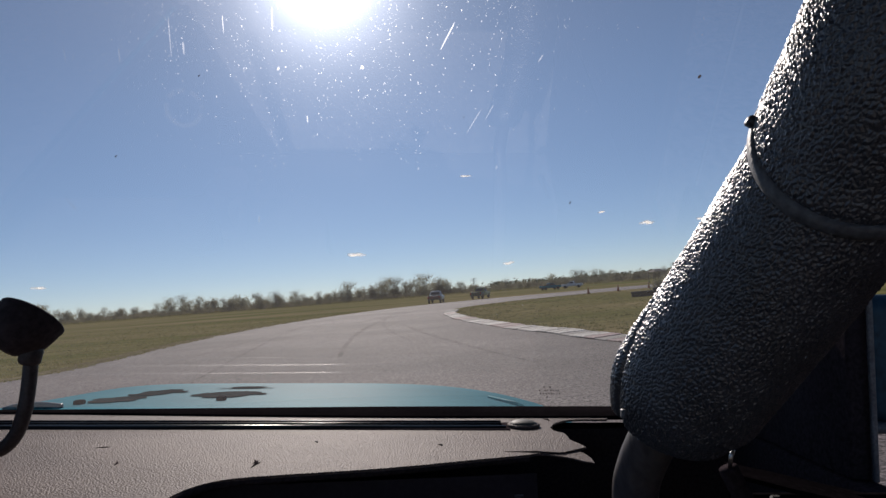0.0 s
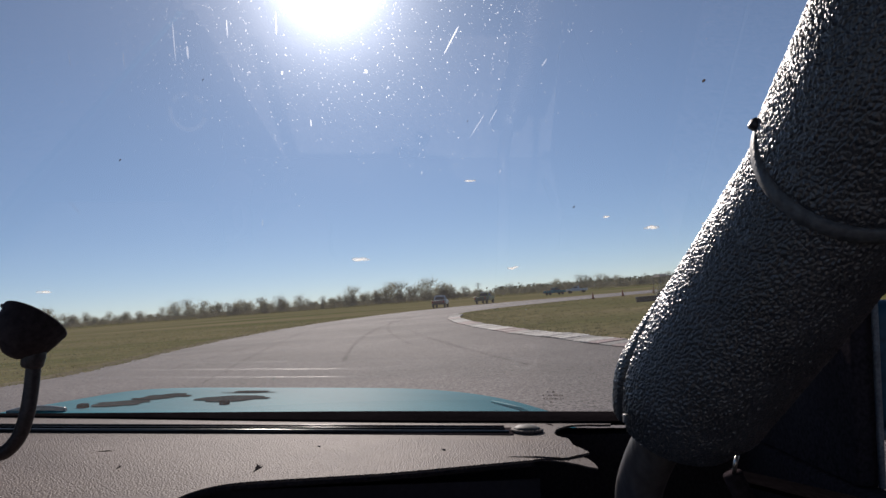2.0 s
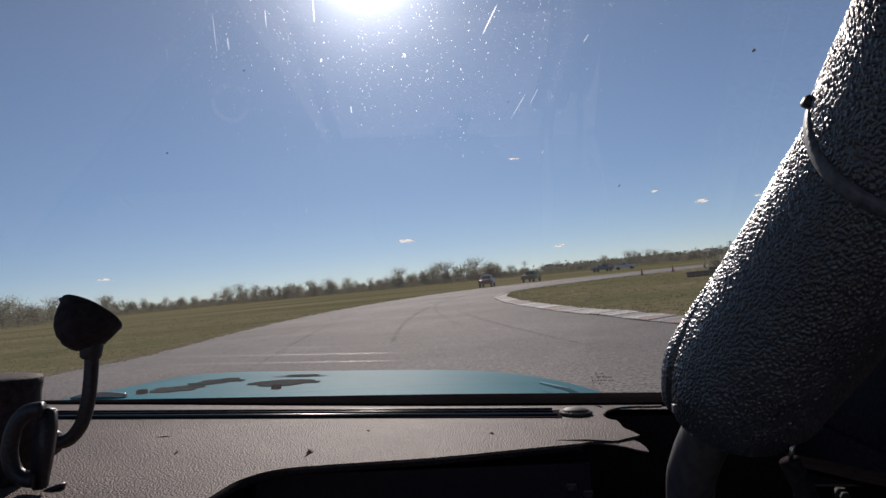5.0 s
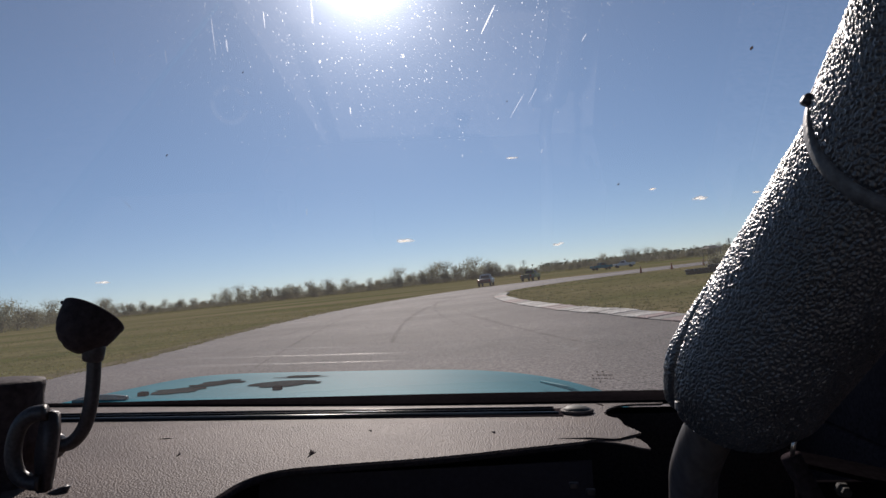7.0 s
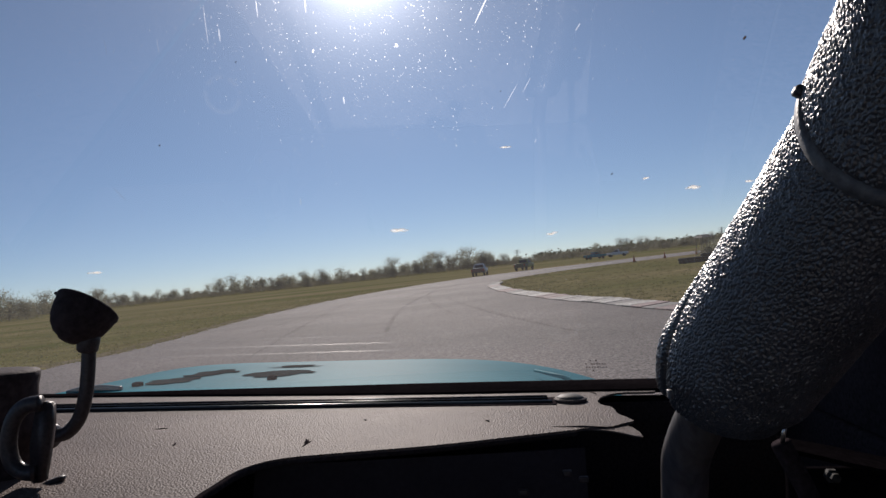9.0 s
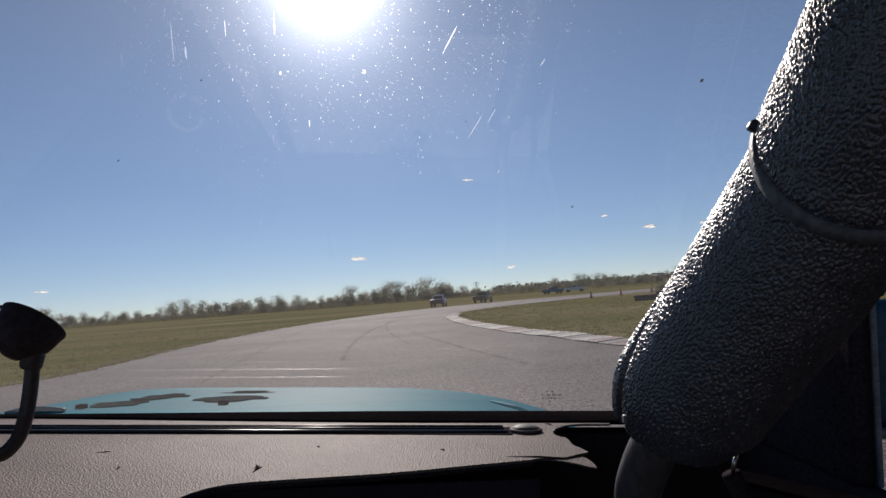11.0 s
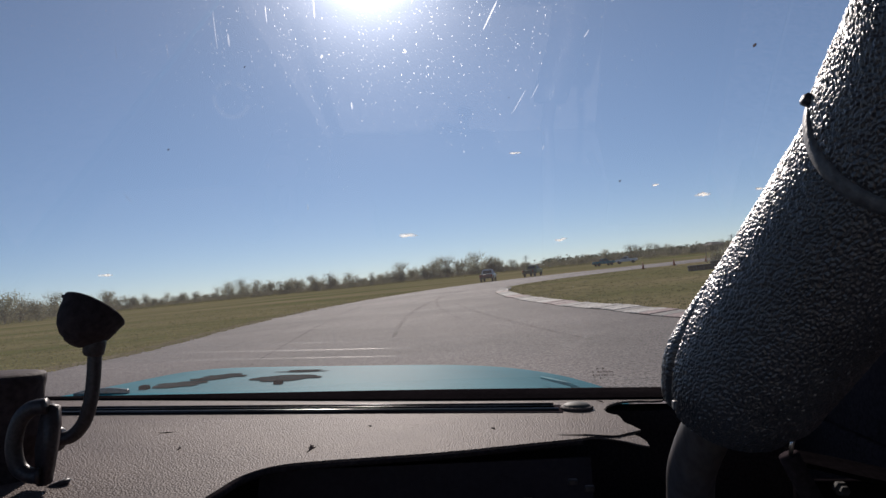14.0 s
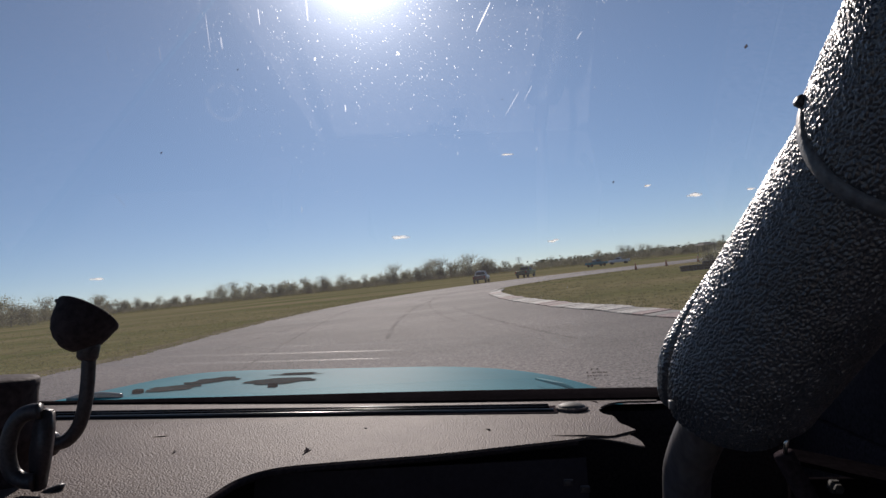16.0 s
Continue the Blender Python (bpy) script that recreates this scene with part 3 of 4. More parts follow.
def pickup(m, body, front, label, roof_lamp=True):
    """A small race pickup, its nose towards +y, its base at the origin."""
    t = thing("pickup_truck", m, label, "pickup truck", group="pickups ahead on the track")
    bm = bmesh.new()
    box(bm, (-0.84, -2.3, 0.42), (0.84, -0.62, 0.98), 0.07)
    part("bed", bm, body, t)
    bm = bmesh.new()
    box(bm, (-0.7, -2.16, 0.985), (0.7, -0.7, 1.0), 0.005)
    part("bed_floor", bm, DARK_TRIM, t)
    bm = bmesh.new()
    box(bm, (-0.78, -2.345, 0.55), (0.78, -2.3, 0.96), 0.02)
    part("tailgate", bm, body, t)
    bm = bmesh.new()
    box(bm, (-0.85, -0.6, 0.4), (0.85, 1.0, 1.02), 0.08)
    part("cab_body", bm, front, t)
    bm = bmesh.new()
    box(bm, (-0.84, 1.0, 0.42), (0.84, 2.35, 0.97), 0.1)
    part("bonnet", bm, front, t)
    bm = bmesh.new()
    vs = []
    for z, w, y0, y1 in ((1.02, 0.8, -0.56, 0.98), (1.5, 0.64, -0.4, 0.34), (1.55, 0.6, -0.34, 0.26)):
        vs.append([bm.verts.new(p) for p in ((-w, y0, z), (w, y0, z), (w, y1, z), (-w, y1, z))])
    for a, b in zip(vs, vs[1:]):
        for k in range(4):
            bm.faces.new((a[k], a[(k + 1) % 4], b[(k + 1) % 4], b[k]))
    bm.faces.new(vs[-1])
    cabin = part("cabin", bm, front, t, smooth=False)
    for name, quad in (("rear_window", ((-0.6, -0.572, 1.08), (0.6, -0.572, 1.08), (0.54, -0.438, 1.44), (-0.54, -0.438, 1.44))),
                       ("windscreen", ((-0.66, 0.92, 1.07), (0.66, 0.92, 1.07), (0.57, 0.43, 1.45), (-0.57, 0.43, 1.45))),
                       ("side_window", ((0.803, -0.4, 1.07), (0.803, 0.75, 1.07), (0.69, 0.3, 1.44), (0.69, -0.32, 1.44))),
                       ("side_window", ((-0.803, -0.4, 1.07), (-0.803, 0.75, 1.07), (-0.69, 0.3, 1.44), (-0.69, -0.32, 1.44)))):
        bm = bmesh.new()
        mid = Vector((0, 0.2, 1.2))
        out = [Vector(q) for q in quad]
        a = [bm.verts.new(q + (q - mid).normalized() * 0.012) for q in out]
        b = [bm.verts.new(q) for q in out]
        bm.faces.new(a), bm.faces.new(b[::-1])
        for k in range(4):
            bm.faces.new((a[k], b[k], b[(k + 1) % 4], a[(k + 1) % 4]))
        part(name, bm, BLACK_PLASTIC, cabin, "dark window glass", smooth=False)
    for x in (-0.74, 0.74):
        for y in (-1.5, 1.55):
            wheel(t, x, y, 0.33, 0.33, 0.22)
        bm = bmesh.new()
        box(bm, (x - 0.07, -2.36, 0.66), (x + 0.07, -2.335, 0.9), 0.008)
        part("tail_light", bm, LAMP_RED, t, "red tail light")
        bm = bmesh.new()
        box(bm, (x * 0.86 - 0.1, 2.335, 0.62), (x * 0.86 + 0.1, 2.365, 0.8), 0.01)
        part("headlight", bm, CHROME_GREY, t)
    bm = bmesh.new()
    box(bm, (-0.82, -2.46, 0.42), (0.82, -2.32, 0.55), 0.03)
    part("bumper", bm, CHROME_GREY, t, "dull silver bumper")
    if roof_lamp:
        bm = bmesh.new()
        box(bm, (-0.5, -0.3, 1.552), (0.5, -0.12, 1.62), 0.02)
        part("roof_bar", bm, WHITE_PAINT, t, "white bar across the roof")
    return t


pickup(pose(5.5, 92.0, 0.016, 0, 0, -11), RED_PAINT, WHITE_PAINT, "dark red pickup truck with a white front on the track")
pickup(pose(12.4, 100.0, 0.016, 0, 0, -24), DARK_GREEN, YELLOW_PAINT, "yellow-green pickup truck with a pale roof on the track")
teal_truck = pickup(pose(34.0, 150.0, 0, 0, 0, -74), TEAL, TEAL, "small teal pickup parked on the infield grass", False)
white_truck = pickup(pose(40.5, 156.0, 0, 0, 0, 65), WHITE_PAINT, WHITE_PAINT, "small white pickup parked on the infield grass", False)

for x, y, k in ((22.5, 58, 0.25), (24.3, 60, 0.3), (23.2, 57, 0.22)):
    bush = copy_thing(kinds[2], pose(x, y, -0.1, 0, 0, 40 * x))
    bush.scale = (k * 1.5, k * 1.5, k)
    tagged(bush, "small dark bushy tree beside the tyre wall", "tree")
# cones beside the far straight
bm = bmesh.new()
lathe(bm, [(0.15, 0.03), (0.12, 0.2), (0.08, 0.45), (0.035, 0.7), (0.02, 0.71)], 16)
cone = thing("traffic_cone", pose(29.5, 79.0, 0.0), "faded orange traffic cone on the grass verge", "traffic cone", group="cones by the track")
part("cone_body", bm, CONE_ORANGE, cone)
bm = bmesh.new()
box(bm, (-0.2, -0.2, 0), (0.2, 0.2, 0.032), 0.01)
part("cone_base", bm, BLACK_RUBBER, cone)
for x, y in ((25.0, 76.4), (20.8, 73.6)):
    copy_thing(cone, pose(x, y, 0.0, 0, 0, 20 * x))
# the shelter and the tyre wall
sh = thing("shelter", pose(50.9, 131.5, 0, 0, 0, 20), "small grey timber marshal shelter with a hipped roof", "shelter")
for x in (-1.7, 0, 1.7):
    for y in (-1.3, 1.3):
        bm = bmesh.new()
        box(bm, (x - 0.07, y - 0.07, -0.05), (x + 0.07, y + 0.07, 3.0), 0.01)
        part("post", bm, GREY_WOOD, sh, smooth=False)
bm = bmesh.new()
low, top = [bm.verts.new(p) for p in ((-2.3, -1.9, 2.95), (2.3, -1.9, 2.95), (2.3, 1.9, 2.95), (-2.3, 1.9, 2.95))], [bm.verts.new(p) for p in ((-0.9, 0, 3.7), (0.9, 0, 3.7))]
for q in ((low[0], low[1], top[1], top[0]), (low[2], low[3], top[0], top[1]), (low[1], low[2], top[1]), (low[3], low[0], top[0]), low[::-1]):
    bm.faces.new(q)
part("roof", bm, GREY_WOOD, sh, smooth=False)
bm = bmesh.new()
box(bm, (-1.7, -1.33, 0.9), (1.7, -1.28, 1.0), 0.01)
part("rail", bm, GREY_WOOD, sh, smooth=False)
sh.scale = (0.72, 0.72, 0.72)
bm = bmesh.new()
lathe(bm, [(0.2, 0), (0.3, 0.0), (0.33, 0.06), (0.33, 0.15), (0.3, 0.2), (0.2, 0.2)], 14)
tyre = solo("tyre", bm, TYRE, "old black tyre in a low stacked wall", "tyre", group="tyre wall", smooth=True)
spotlist = [(17.6 + 0.6 * i + 0.1 * rng.random(), 50 + 0.12 * i + 0.2 * rng.random(), 0.2 * k) for i in range(7) for k in range(rng.choice((2, 3, 3)))]
for i, (x, y, z) in enumerate(spotlist):
    if i == 0:
        tyre.matrix_world = pose(x, y, z)
    else:
        copy_thing(tyre, pose(x, y, z, 0, 0, rng.uniform(0, 360)))

# ---- the truck that the camera rides in; its parts are in cab metres, from the eye ----
CAB = pose(0, 0, 1.5, -0.364, 4.201, -4.56)
truck = thing("race_truck", CAB @ Matrix.Translation((0, 0, -1.5)), "gutted teal race pickup with a torn taupe dashboard", "pickup truck")


def cab(name, bm, mat, label="", parent=None, smooth=True, kind=""):
    bmesh.ops.translate(bm, verts=bm.verts, vec=(0, 0, 1.5))
    return part(name, bm, mat, parent or truck, label, smooth, kind)


XC = -0.40
# dashboard top with its stepped lip and torn end
lip = smooth_line([(-1.08, 0.56, 0), (-0.42, 0.57, 0), (-0.318, 0.64, 0), (-0.304, 0.694, 0), (-0.295, 0.766, 0), (-0.265, 0.811, 0), (-0.202, 0.834, 0), (-0.082, 0.866, 0), (0.039, 0.913, 0), (0.102, 0.937, 0)], 5)
outline = [(p.x, p.y) for p in lip]
flap = [(0.107, 0.946), (0.118, 0.950), (0.151, 0.980), (0.168, 0.977), (0.179, 0.960), (0.183, 0.934), (0.182, 0.907), (0.171, 0.913), (0.159, 0.926), (0.143, 0.936), (0.126, 0.945)]
torn = [(0.112, 0.945), (0.15, 0.952), (0.186, 0.982), (0.184, 0.996), (0.179, 1.011), (0.175, 1.022), (0.172, 1.034), (0.172, 1.058), (0.172, 1.078), (0.166, 1.089), (0.159, 1.099), (0.157, 1.114), (0.158, 1.130), (0.164, 1.151), (0.171, 1.165), (0.183, 1.181), (0.194, 1.192), (0.210, 1.199), (0.226, 1.201), (0.242, 1.200), (0.263, 1.202), (0.3, 1.246)]
torn = torn[:2] + [(p.x + 0.0025 * noise.noise(p * 160), p.y + 0.0035 * noise.noise(p * 120 + Vector((3, 0, 0)))) for p in smooth_line([(x, y, 0) for x, y in torn[2:-1]], 4)] + torn[-1:]
outline += torn[:-1] + [(0.3, 1.3), (-1.08, 1.3)]
bm = slab(bmesh.new(), outline, -0.2235, -0.22)
bmesh.ops.triangulate(bm, faces=[f for f in bm.faces if len(f.verts) > 4])
flap_bm = slab(bmesh.new(), flap, -0.2235, -0.2215)
dash = cab("dashboard", bm, DASH_VINYL, "sun-bleached taupe vinyl dashboard top with a torn end", smooth=False)
for v in flap_bm.verts:
    v.co.z -= 0.05 * max(0.0, v.co.x - 0.14)
cab("torn_flap", flap_bm, DASH_VINYL, "loose curled flap of torn vinyl", dash, smooth=False)
# lip given black trim to stand for the shade below the edge
bm = bmesh.new()
tube(bm, [(p.x, p.y + 0.0045, -0.2255) for p in lip], 0.0048, 10)
cab("dash_lip", bm, DARK_TRIM, "rounded lip, dark for its shaded underside", dash)
bm = slab(bmesh.new(), [(x - 0.003, y - 0.003) for x, y in torn[6:34:2]] + [(0.13, 1.1), (0.12, 0.99)], -0.2305, -0.2238)
cab("torn_foam", bm, DASH_FOAM, "ragged foam under the torn vinyl", dash, smooth=False)
# crack and scratches in the vinyl
for (x0, y0), (x1, y1), w in (((0.07, 0.955), (0.15, 0.947), 0.0035), ((0.155, 1.205), (0.165, 1.185), 0.003), ((-0.43, 0.9), (-0.425, 0.88), 0.003), ((-0.02, 1.0), (-0.015, 0.99), 0.004),
                              ((-0.251, 0.905), (-0.249, 0.868), 0.004), ((-0.256, 0.91), (-0.252, 0.885), 0.003), ((-0.246, 0.9), (-0.249, 0.88), 0.002), ((-0.5, 0.98), (-0.48, 0.985), 0.002), ((-0.2, 1.02), (-0.195, 1.012), 0.003)):
    bm = bmesh.new()
    tube(bm, [(x0, y0, -0.2202), ((x0 + x1) / 2 + 0.002, (y0 + y1) / 2, -0.2197), (x1, y1, -0.2202)], [w * 0.2, w * 0.5, w * 0.2], 6)
    cab("scratch", bm, DARK_TRIM, "dark scratch in the vinyl", dash)
# defroster vent with its louvres
bm = bmesh.new()
slab(bm, [(-1.02, 1.128), (0.09, 1.104), (0.098, 1.163), (-1.02, 1.166)], -0.2205, -0.2185)
vent = cab("defroster_vent", bm, DARK_TRIM, "long black defroster vent slot", dash, smooth=False)
for k, y in enumerate((1.139, 1.159)):
    bm = bmesh.new()
    ring = [Vector((0, -0.584 * 0.0026 * u - 0.812 * 0.0004 * u * u, 0.812 * 0.0026 * u - 0.584 * 0.0004 * u * u)) for u in (-1, -0.6, -0.2, 0.2, 0.6, 1)]
    ring += [q - Vector((0, 0.0011, 0.0008)) for q in reversed(ring)]
    ends = [[bm.verts.new(q + Vector((x, y + w, -0.2158))) for q in ring] for x, w in ((-0.95, 0.007), (-0.6, 0.0045), (-0.25, 0.002), (0.08, 0.0))]
    for a, e in zip(ends, ends[1:]):
        for i in range(12):
            bm.faces.new((a[i], a[(i + 1) % 12], e[(i + 1) % 12], e[i]))
    bm.faces.new(ends[0]), bm.faces.new(ends[-1][::-1])
    bmesh.ops.recalc_face_normals(bm, faces=bm.faces)
    cab("louvre", bm, LOUVRE, "", vent)
for k, y in enumerate((1.118,)):
    bm = bmesh.new()
    tube(bm, [(-0.95 + 0.03 * k, y + 0.006, -0.2175), (-0.4, y + 0.003, -0.217), (0.085, y, -0.2175)], 0.0028, 10)
    cab("louvre", bm, GLOSS_PLASTIC, "", vent)
# dome beside the vent
bm = bmesh.new()
lathe(bm, [(0.0255, -0.22), (0.0265, -0.2165), (0.024, -0.2145)], 28, Matrix.Translation((0.115, 1.134, 0)))
ring = cab("sensor_ring", bm, DASH_VINYL, "raised vinyl ring", dash)
bm = bmesh.new()
lathe(bm, [(0.0225, -0.216), (0.021, -0.2135), (0.016, -0.211), (0.009, -0.2095), (0.002, -0.209)], 28, Matrix.Translation((0.115, 1.134, 0)))
cab("sensor_dome", bm, CHROME_GREY, "dull silver dome", ring)
# black lower dash, in the shade of the top
bm = bmesh.new()
for quad in (((-1.08, 0.60, -0.236), (-0.30, 0.70, -0.236), (-0.30, 0.60, -0.62), (-1.08, 0.52, -0.62)), ((-0.30, 0.84, -0.236), (0.11, 0.925, -0.242), (0.11, 0.8, -0.62), (-0.30, 0.70, -0.62)), ((0.11, 0.925, -0.40), (0.46, 0.97, -0.42), (0.46, 0.9, -0.62), (0.11, 0.8, -0.62))):
    a = [bm.verts.new(q) for q in quad]
    b = [bm.verts.new((q[0], q[1] + 0.004, q[2])) for q in quad]
    bm.faces.new(a), bm.faces.new(b[::-1])
    for k in range(4):
        bm.faces.new((a[k], b[k], b[(k + 1) % 4], a[(k + 1) % 4]))
bmesh.ops.recalc_face_normals(bm, faces=bm.faces)
lower = cab("lower_dash", bm, DASH_BLACK, "plain black lower dash", smooth=False)
# added black filler; its upper box closes the bright gap behind the hole
bm = bmesh.new()
box(bm, (-1.08, 1.0, -0.48), (0.48, 1.2, -0.46), 0.0)
box(bm, (-1.08, 1.2, -0.27), (0.48, 1.262, -0.2365), 0.0)
cab("dash_frame", bm, DARK_TRIM, "black filler added under the torn vinyl", lower, smooth=False)
for x, z in ((0.075, -0.262), (0.095, -0.27), (0.02, -0.285)):
    bm = bmesh.new()
    box(bm, (x, 0.868, z), (x + 0.012, 0.875, z + 0.008), 0.002)
    cab("dash_clip", bm, BLACK_PLASTIC, "", lower)

# windscreen: gasket, glass, dirt
bm = bmesh.new()
rows = []
for k in range(33):
    x = -1.1 + 1.6 * k / 32
    q = min(1.0, max(0.0, (x + 0.95) / 0.95))
    q = q * q * (3 - 2 * q)
    front, back = 0.216 / (0.1712 + 0.0068 * q), 0.2155 / (0.1688 - 0.0046 * q)
    rows.append([bm.verts.new((x, y, z)) for y, z in ((front, -0.2196), (front + 0.002, -0.2168), (back, -0.2155), (back + 0.012, -0.2235), (back, -0.2385), (front, -0.2235))])
for a, b in zip(rows, rows[1:]):
    for k in range(6):
        bm.faces.new((a[k], a[(k + 1) % 6], b[(k + 1) % 6], b[k]))
bm.faces.new(rows[0]), bm.faces.new(rows[-1][::-1])
bmesh.ops.recalc_face_normals(bm, faces=bm.faces)
cab("windscreen_gasket", bm, GASKET_AND_SHADE, "black rubber windscreen gasket", smooth=False)
BASE, TOP = Vector((0, 1.25, -0.206)), Vector((0, 0.956, 0.56))
GN = (TOP - BASE).normalized().cross(Vector((1, 0, 0))).normalized()


def on_glass(x, s, off=0.0):
    p = BASE.lerp(TOP, s) + GN * off
    return Vector((x, p.y, p.z))


bm = bmesh.new()
vs = [bm.verts.new(on_glass(x, s)) for x, s in ((-1.12, 0), (0.46, 0), (0.56, 1), (-1.2, 1))]
bm.faces.new(vs)
glass = cab("windscreen", bm, GLASS, "dusty sun-struck windscreen", smooth=False)
glass.visible_shadow = False


def dirt(name, items, mat, label):
    bm = bmesh.new()
    up = (TOP - BASE).normalized()
    for x, s, w, h, lean in items:
        c, n = on_glass(x, s, 0.003), 7
        ax = (up * math.cos(lean) + Vector((1, 0, 0)) * math.sin(lean))
        ay = GN.cross(ax)
        ring_ = [bm.verts.new(c + ax * h * math.cos(k * math.tau / n) * rng.uniform(0.7, 1.15) + ay * w * math.sin(k * math.tau / n) * rng.uniform(0.7, 1.15)) for k in range(n)]
        bm.faces.new(ring_)
    ob = cab(name, bm, mat, label, glass, smooth=False, kind="stuff")
    ob.visible_shadow = False


items = []
for _ in range(9000):
    x, s = rng.gauss(-0.2, 0.36), 0.95 - abs(rng.gauss(0, 0.24))
    if -1.0 < x < 0.38 and s > 0.2:
        r = 0.00012 + 0.0006 * rng.random() ** 7
        items.append((x, s, r * rng.uniform(0.6, 1.0), r * rng.uniform(1, 2.2), rng.uniform(-0.3, 0.3)))
dirt("dirt_specks", items, SPECK, "pale dried specks")
items = [(-0.428, 0.77, 0.0009, 0.03, 0.03), (-0.409, 0.752, 0.0016, 0.012, 0.02), (-0.509, 0.738, 0.0009, 0.012, 0.05), (-0.005, 0.769, 0.0011, 0.026, 0.5), (0.137, 0.728, 0.0012, 0.008, 0.6),
         (0.034, 0.609, 0.0006, 0.022, 0.55), (0.06, 0.63, 0.0006, 0.016, 0.5), (0.072, 0.523, 0.0013, 0.004, 0.4), (-0.053, 0.521, 0.001, 0.003, 0), (-0.316, 0.42, 0.0016, 0.006, 0.15), (-0.624, 0.454, 0.0006, 0.014, -0.5),
         (-0.618, 0.448, 0.0006, 0.012, -0.5), (-0.593, 0.739, 0.0008, 0.012, 0.02), (-0.226, 0.619, 0.0012, 0.006, 0), (-0.266, 0.712, 0.0018, 0.003, 0.4), (-0.297, 0.129, 0.0008, 0.018, 0.03), (-0.319, 0.075, 0.0014, 0.005, 0.5),
         (-0.312, 0.07, 0.0012, 0.004, -0.4), (-0.136, 0.713, 0.0016, 0.0035, 0), (-0.27, 0.798, 0.0009, 0.02, 0.03), (-0.345, 0.794, 0.0007, 0.016, 0.02)]
# runs of dried drops down the glass
for x, top, low, n in ((-0.427, 0.84, 0.69, 34), (-0.275, 0.6, 0.41, 30), (-0.5, 0.86, 0.7, 22), (-0.2, 0.86, 0.62, 40), (-0.1, 0.84, 0.66, 34), (-0.32, 0.86, 0.64, 30), (0.07, 0.8, 0.68, 16), (-0.296, 0.2, 0.07, 12), (-0.15, 0.8, 0.5, 26)):
    for k in range(n):
        r = rng.uniform(0.00025, 0.0007)
        items.append((x + rng.gauss(0, 0.0035) + 0.01 * math.sin(k * 0.4), top + (low - top) * rng.random(), r, r * rng.uniform(1.0, 3.0), rng.uniform(-0.2, 0.2)))
dirt("dirt_streaks", items, STREAK, "pale vertical streaks")
# faint broken rings on the glass
bm = bmesh.new()
for x, s, r, w in ((-0.419, 0.64, 0.031, 0.007), (0.12, 0.128, 0.026, 0.006), (0.12, 0.128, 0.006, 0.004)):
    for k in range(40):
        if noise.noise(Vector((k * 0.35, x * 9, r * 90))) > -0.18:
            quad = []
            for a, q in ((k, r), (k + 1, r), (k + 1, r - w), (k, r - w)):
                a *= math.tau / 40
                quad.append(bm.verts.new(on_glass(x + q * math.cos(a), s + q * math.sin(a) * 1.22, 0.0035)))
            bm.faces.new(quad)
cab("ring_marks", bm, FILM, "faint broken rings on the glass", glass, smooth=False, kind="stuff").visible_shadow = False
bm = bmesh.new()
for x, s, r in ((-0.537, 0.548, 0.0012), (0.382, 0.693, 0.0018), (0.193, 0.452, 0.0013), (-0.39, 0.7, 0.0011), (-0.039, 0.296, 0.0011), (0.02, 0.62, 0.0008)):
    c = on_glass(x, s, 0.004)
    bm.faces.new([bm.verts.new(c + Vector((math.cos(k) * r * rng.uniform(0.6, 1.6) + math.sin(k) * r, 0, math.sin(k) * r * rng.uniform(0.8, 2.0)))) for k in (0, 1, 2, 3, 4, 5)])
cab("insect_flecks", bm, BLACK_RUBBER, "dark dried insect flecks", glass, smooth=False, kind="stuff")
# sticker on the glass, seen from behind
stick = []
for r, (z, n) in enumerate(((0.044, 5), (0.036, 8), (0.028, 8), (0.02, 4))):
    for k in range(n):
        if rng.random() < 0.8:
            stick.append((0.152 + 0.0048 * k + 0.002 * r, z))
bm = bmesh.new()
for x, s in stick:
    a, b = on_glass(x, s - 0.0018, 0.004), on_glass(x + rng.uniform(0.0024, 0.0042), s + 0.0018, 0.004)
    f = [bm.verts.new(q) for q in (a, Vector((b.x, a.y, a.z)), b, Vector((a.x, b.y, b.z)))]
    bm.faces.new(f)
cab("glass_sticker", bm, STICKER_INK, "faded dark dashes of a worn sticker", glass, smooth=False)

# bonnet


def crest(y):
    return -0.2375 - 0.045 * (y - 1.45) - 0.2 * max(0.0, y - 1.95) ** 2


def shoulder(u):
    return 0.07 * u ** 3.4 if u > 0 else 0.05 * abs(u) ** 8


bm = bmesh.new()
NX, NY = 48, 40
grid = []
for j in range(NY + 1):
    y = 1.36 + 1.64 * j / NY
    zc = crest(y)
    hw = 0.70 - 0.03 * (y - 1.6)
    grid.append([bm.verts.new((XC + hw * (2 * i / NX - 1), y, zc - shoulder(2 * i / NX - 1))) for i in range(NX + 1)])
for a, b in zip(grid, grid[1:]):
    for i in range(NX):
        bm.faces.new((a[i], a[i + 1], b[i + 1], b[i]))
bmesh.ops.recalc_face_normals(bm, faces=bm.faces)
geom = bmesh.ops.extrude_face_region(bm, geom=list(bm.faces))["geom"]
for v in geom:
    if isinstance(v, bmesh.types.BMVert):
        v.co.z -= 0.02
bmesh.ops.recalc_face_normals(bm, faces=bm.faces)
bonnet = cab("bonnet", bm, TEAL, "faded teal bonnet with dark grey patches")


def bonnet_z(x, y):
    u = (x - XC) / (0.70 - 0.03 * (y - 1.6))
    return crest(y) - shoulder(u)


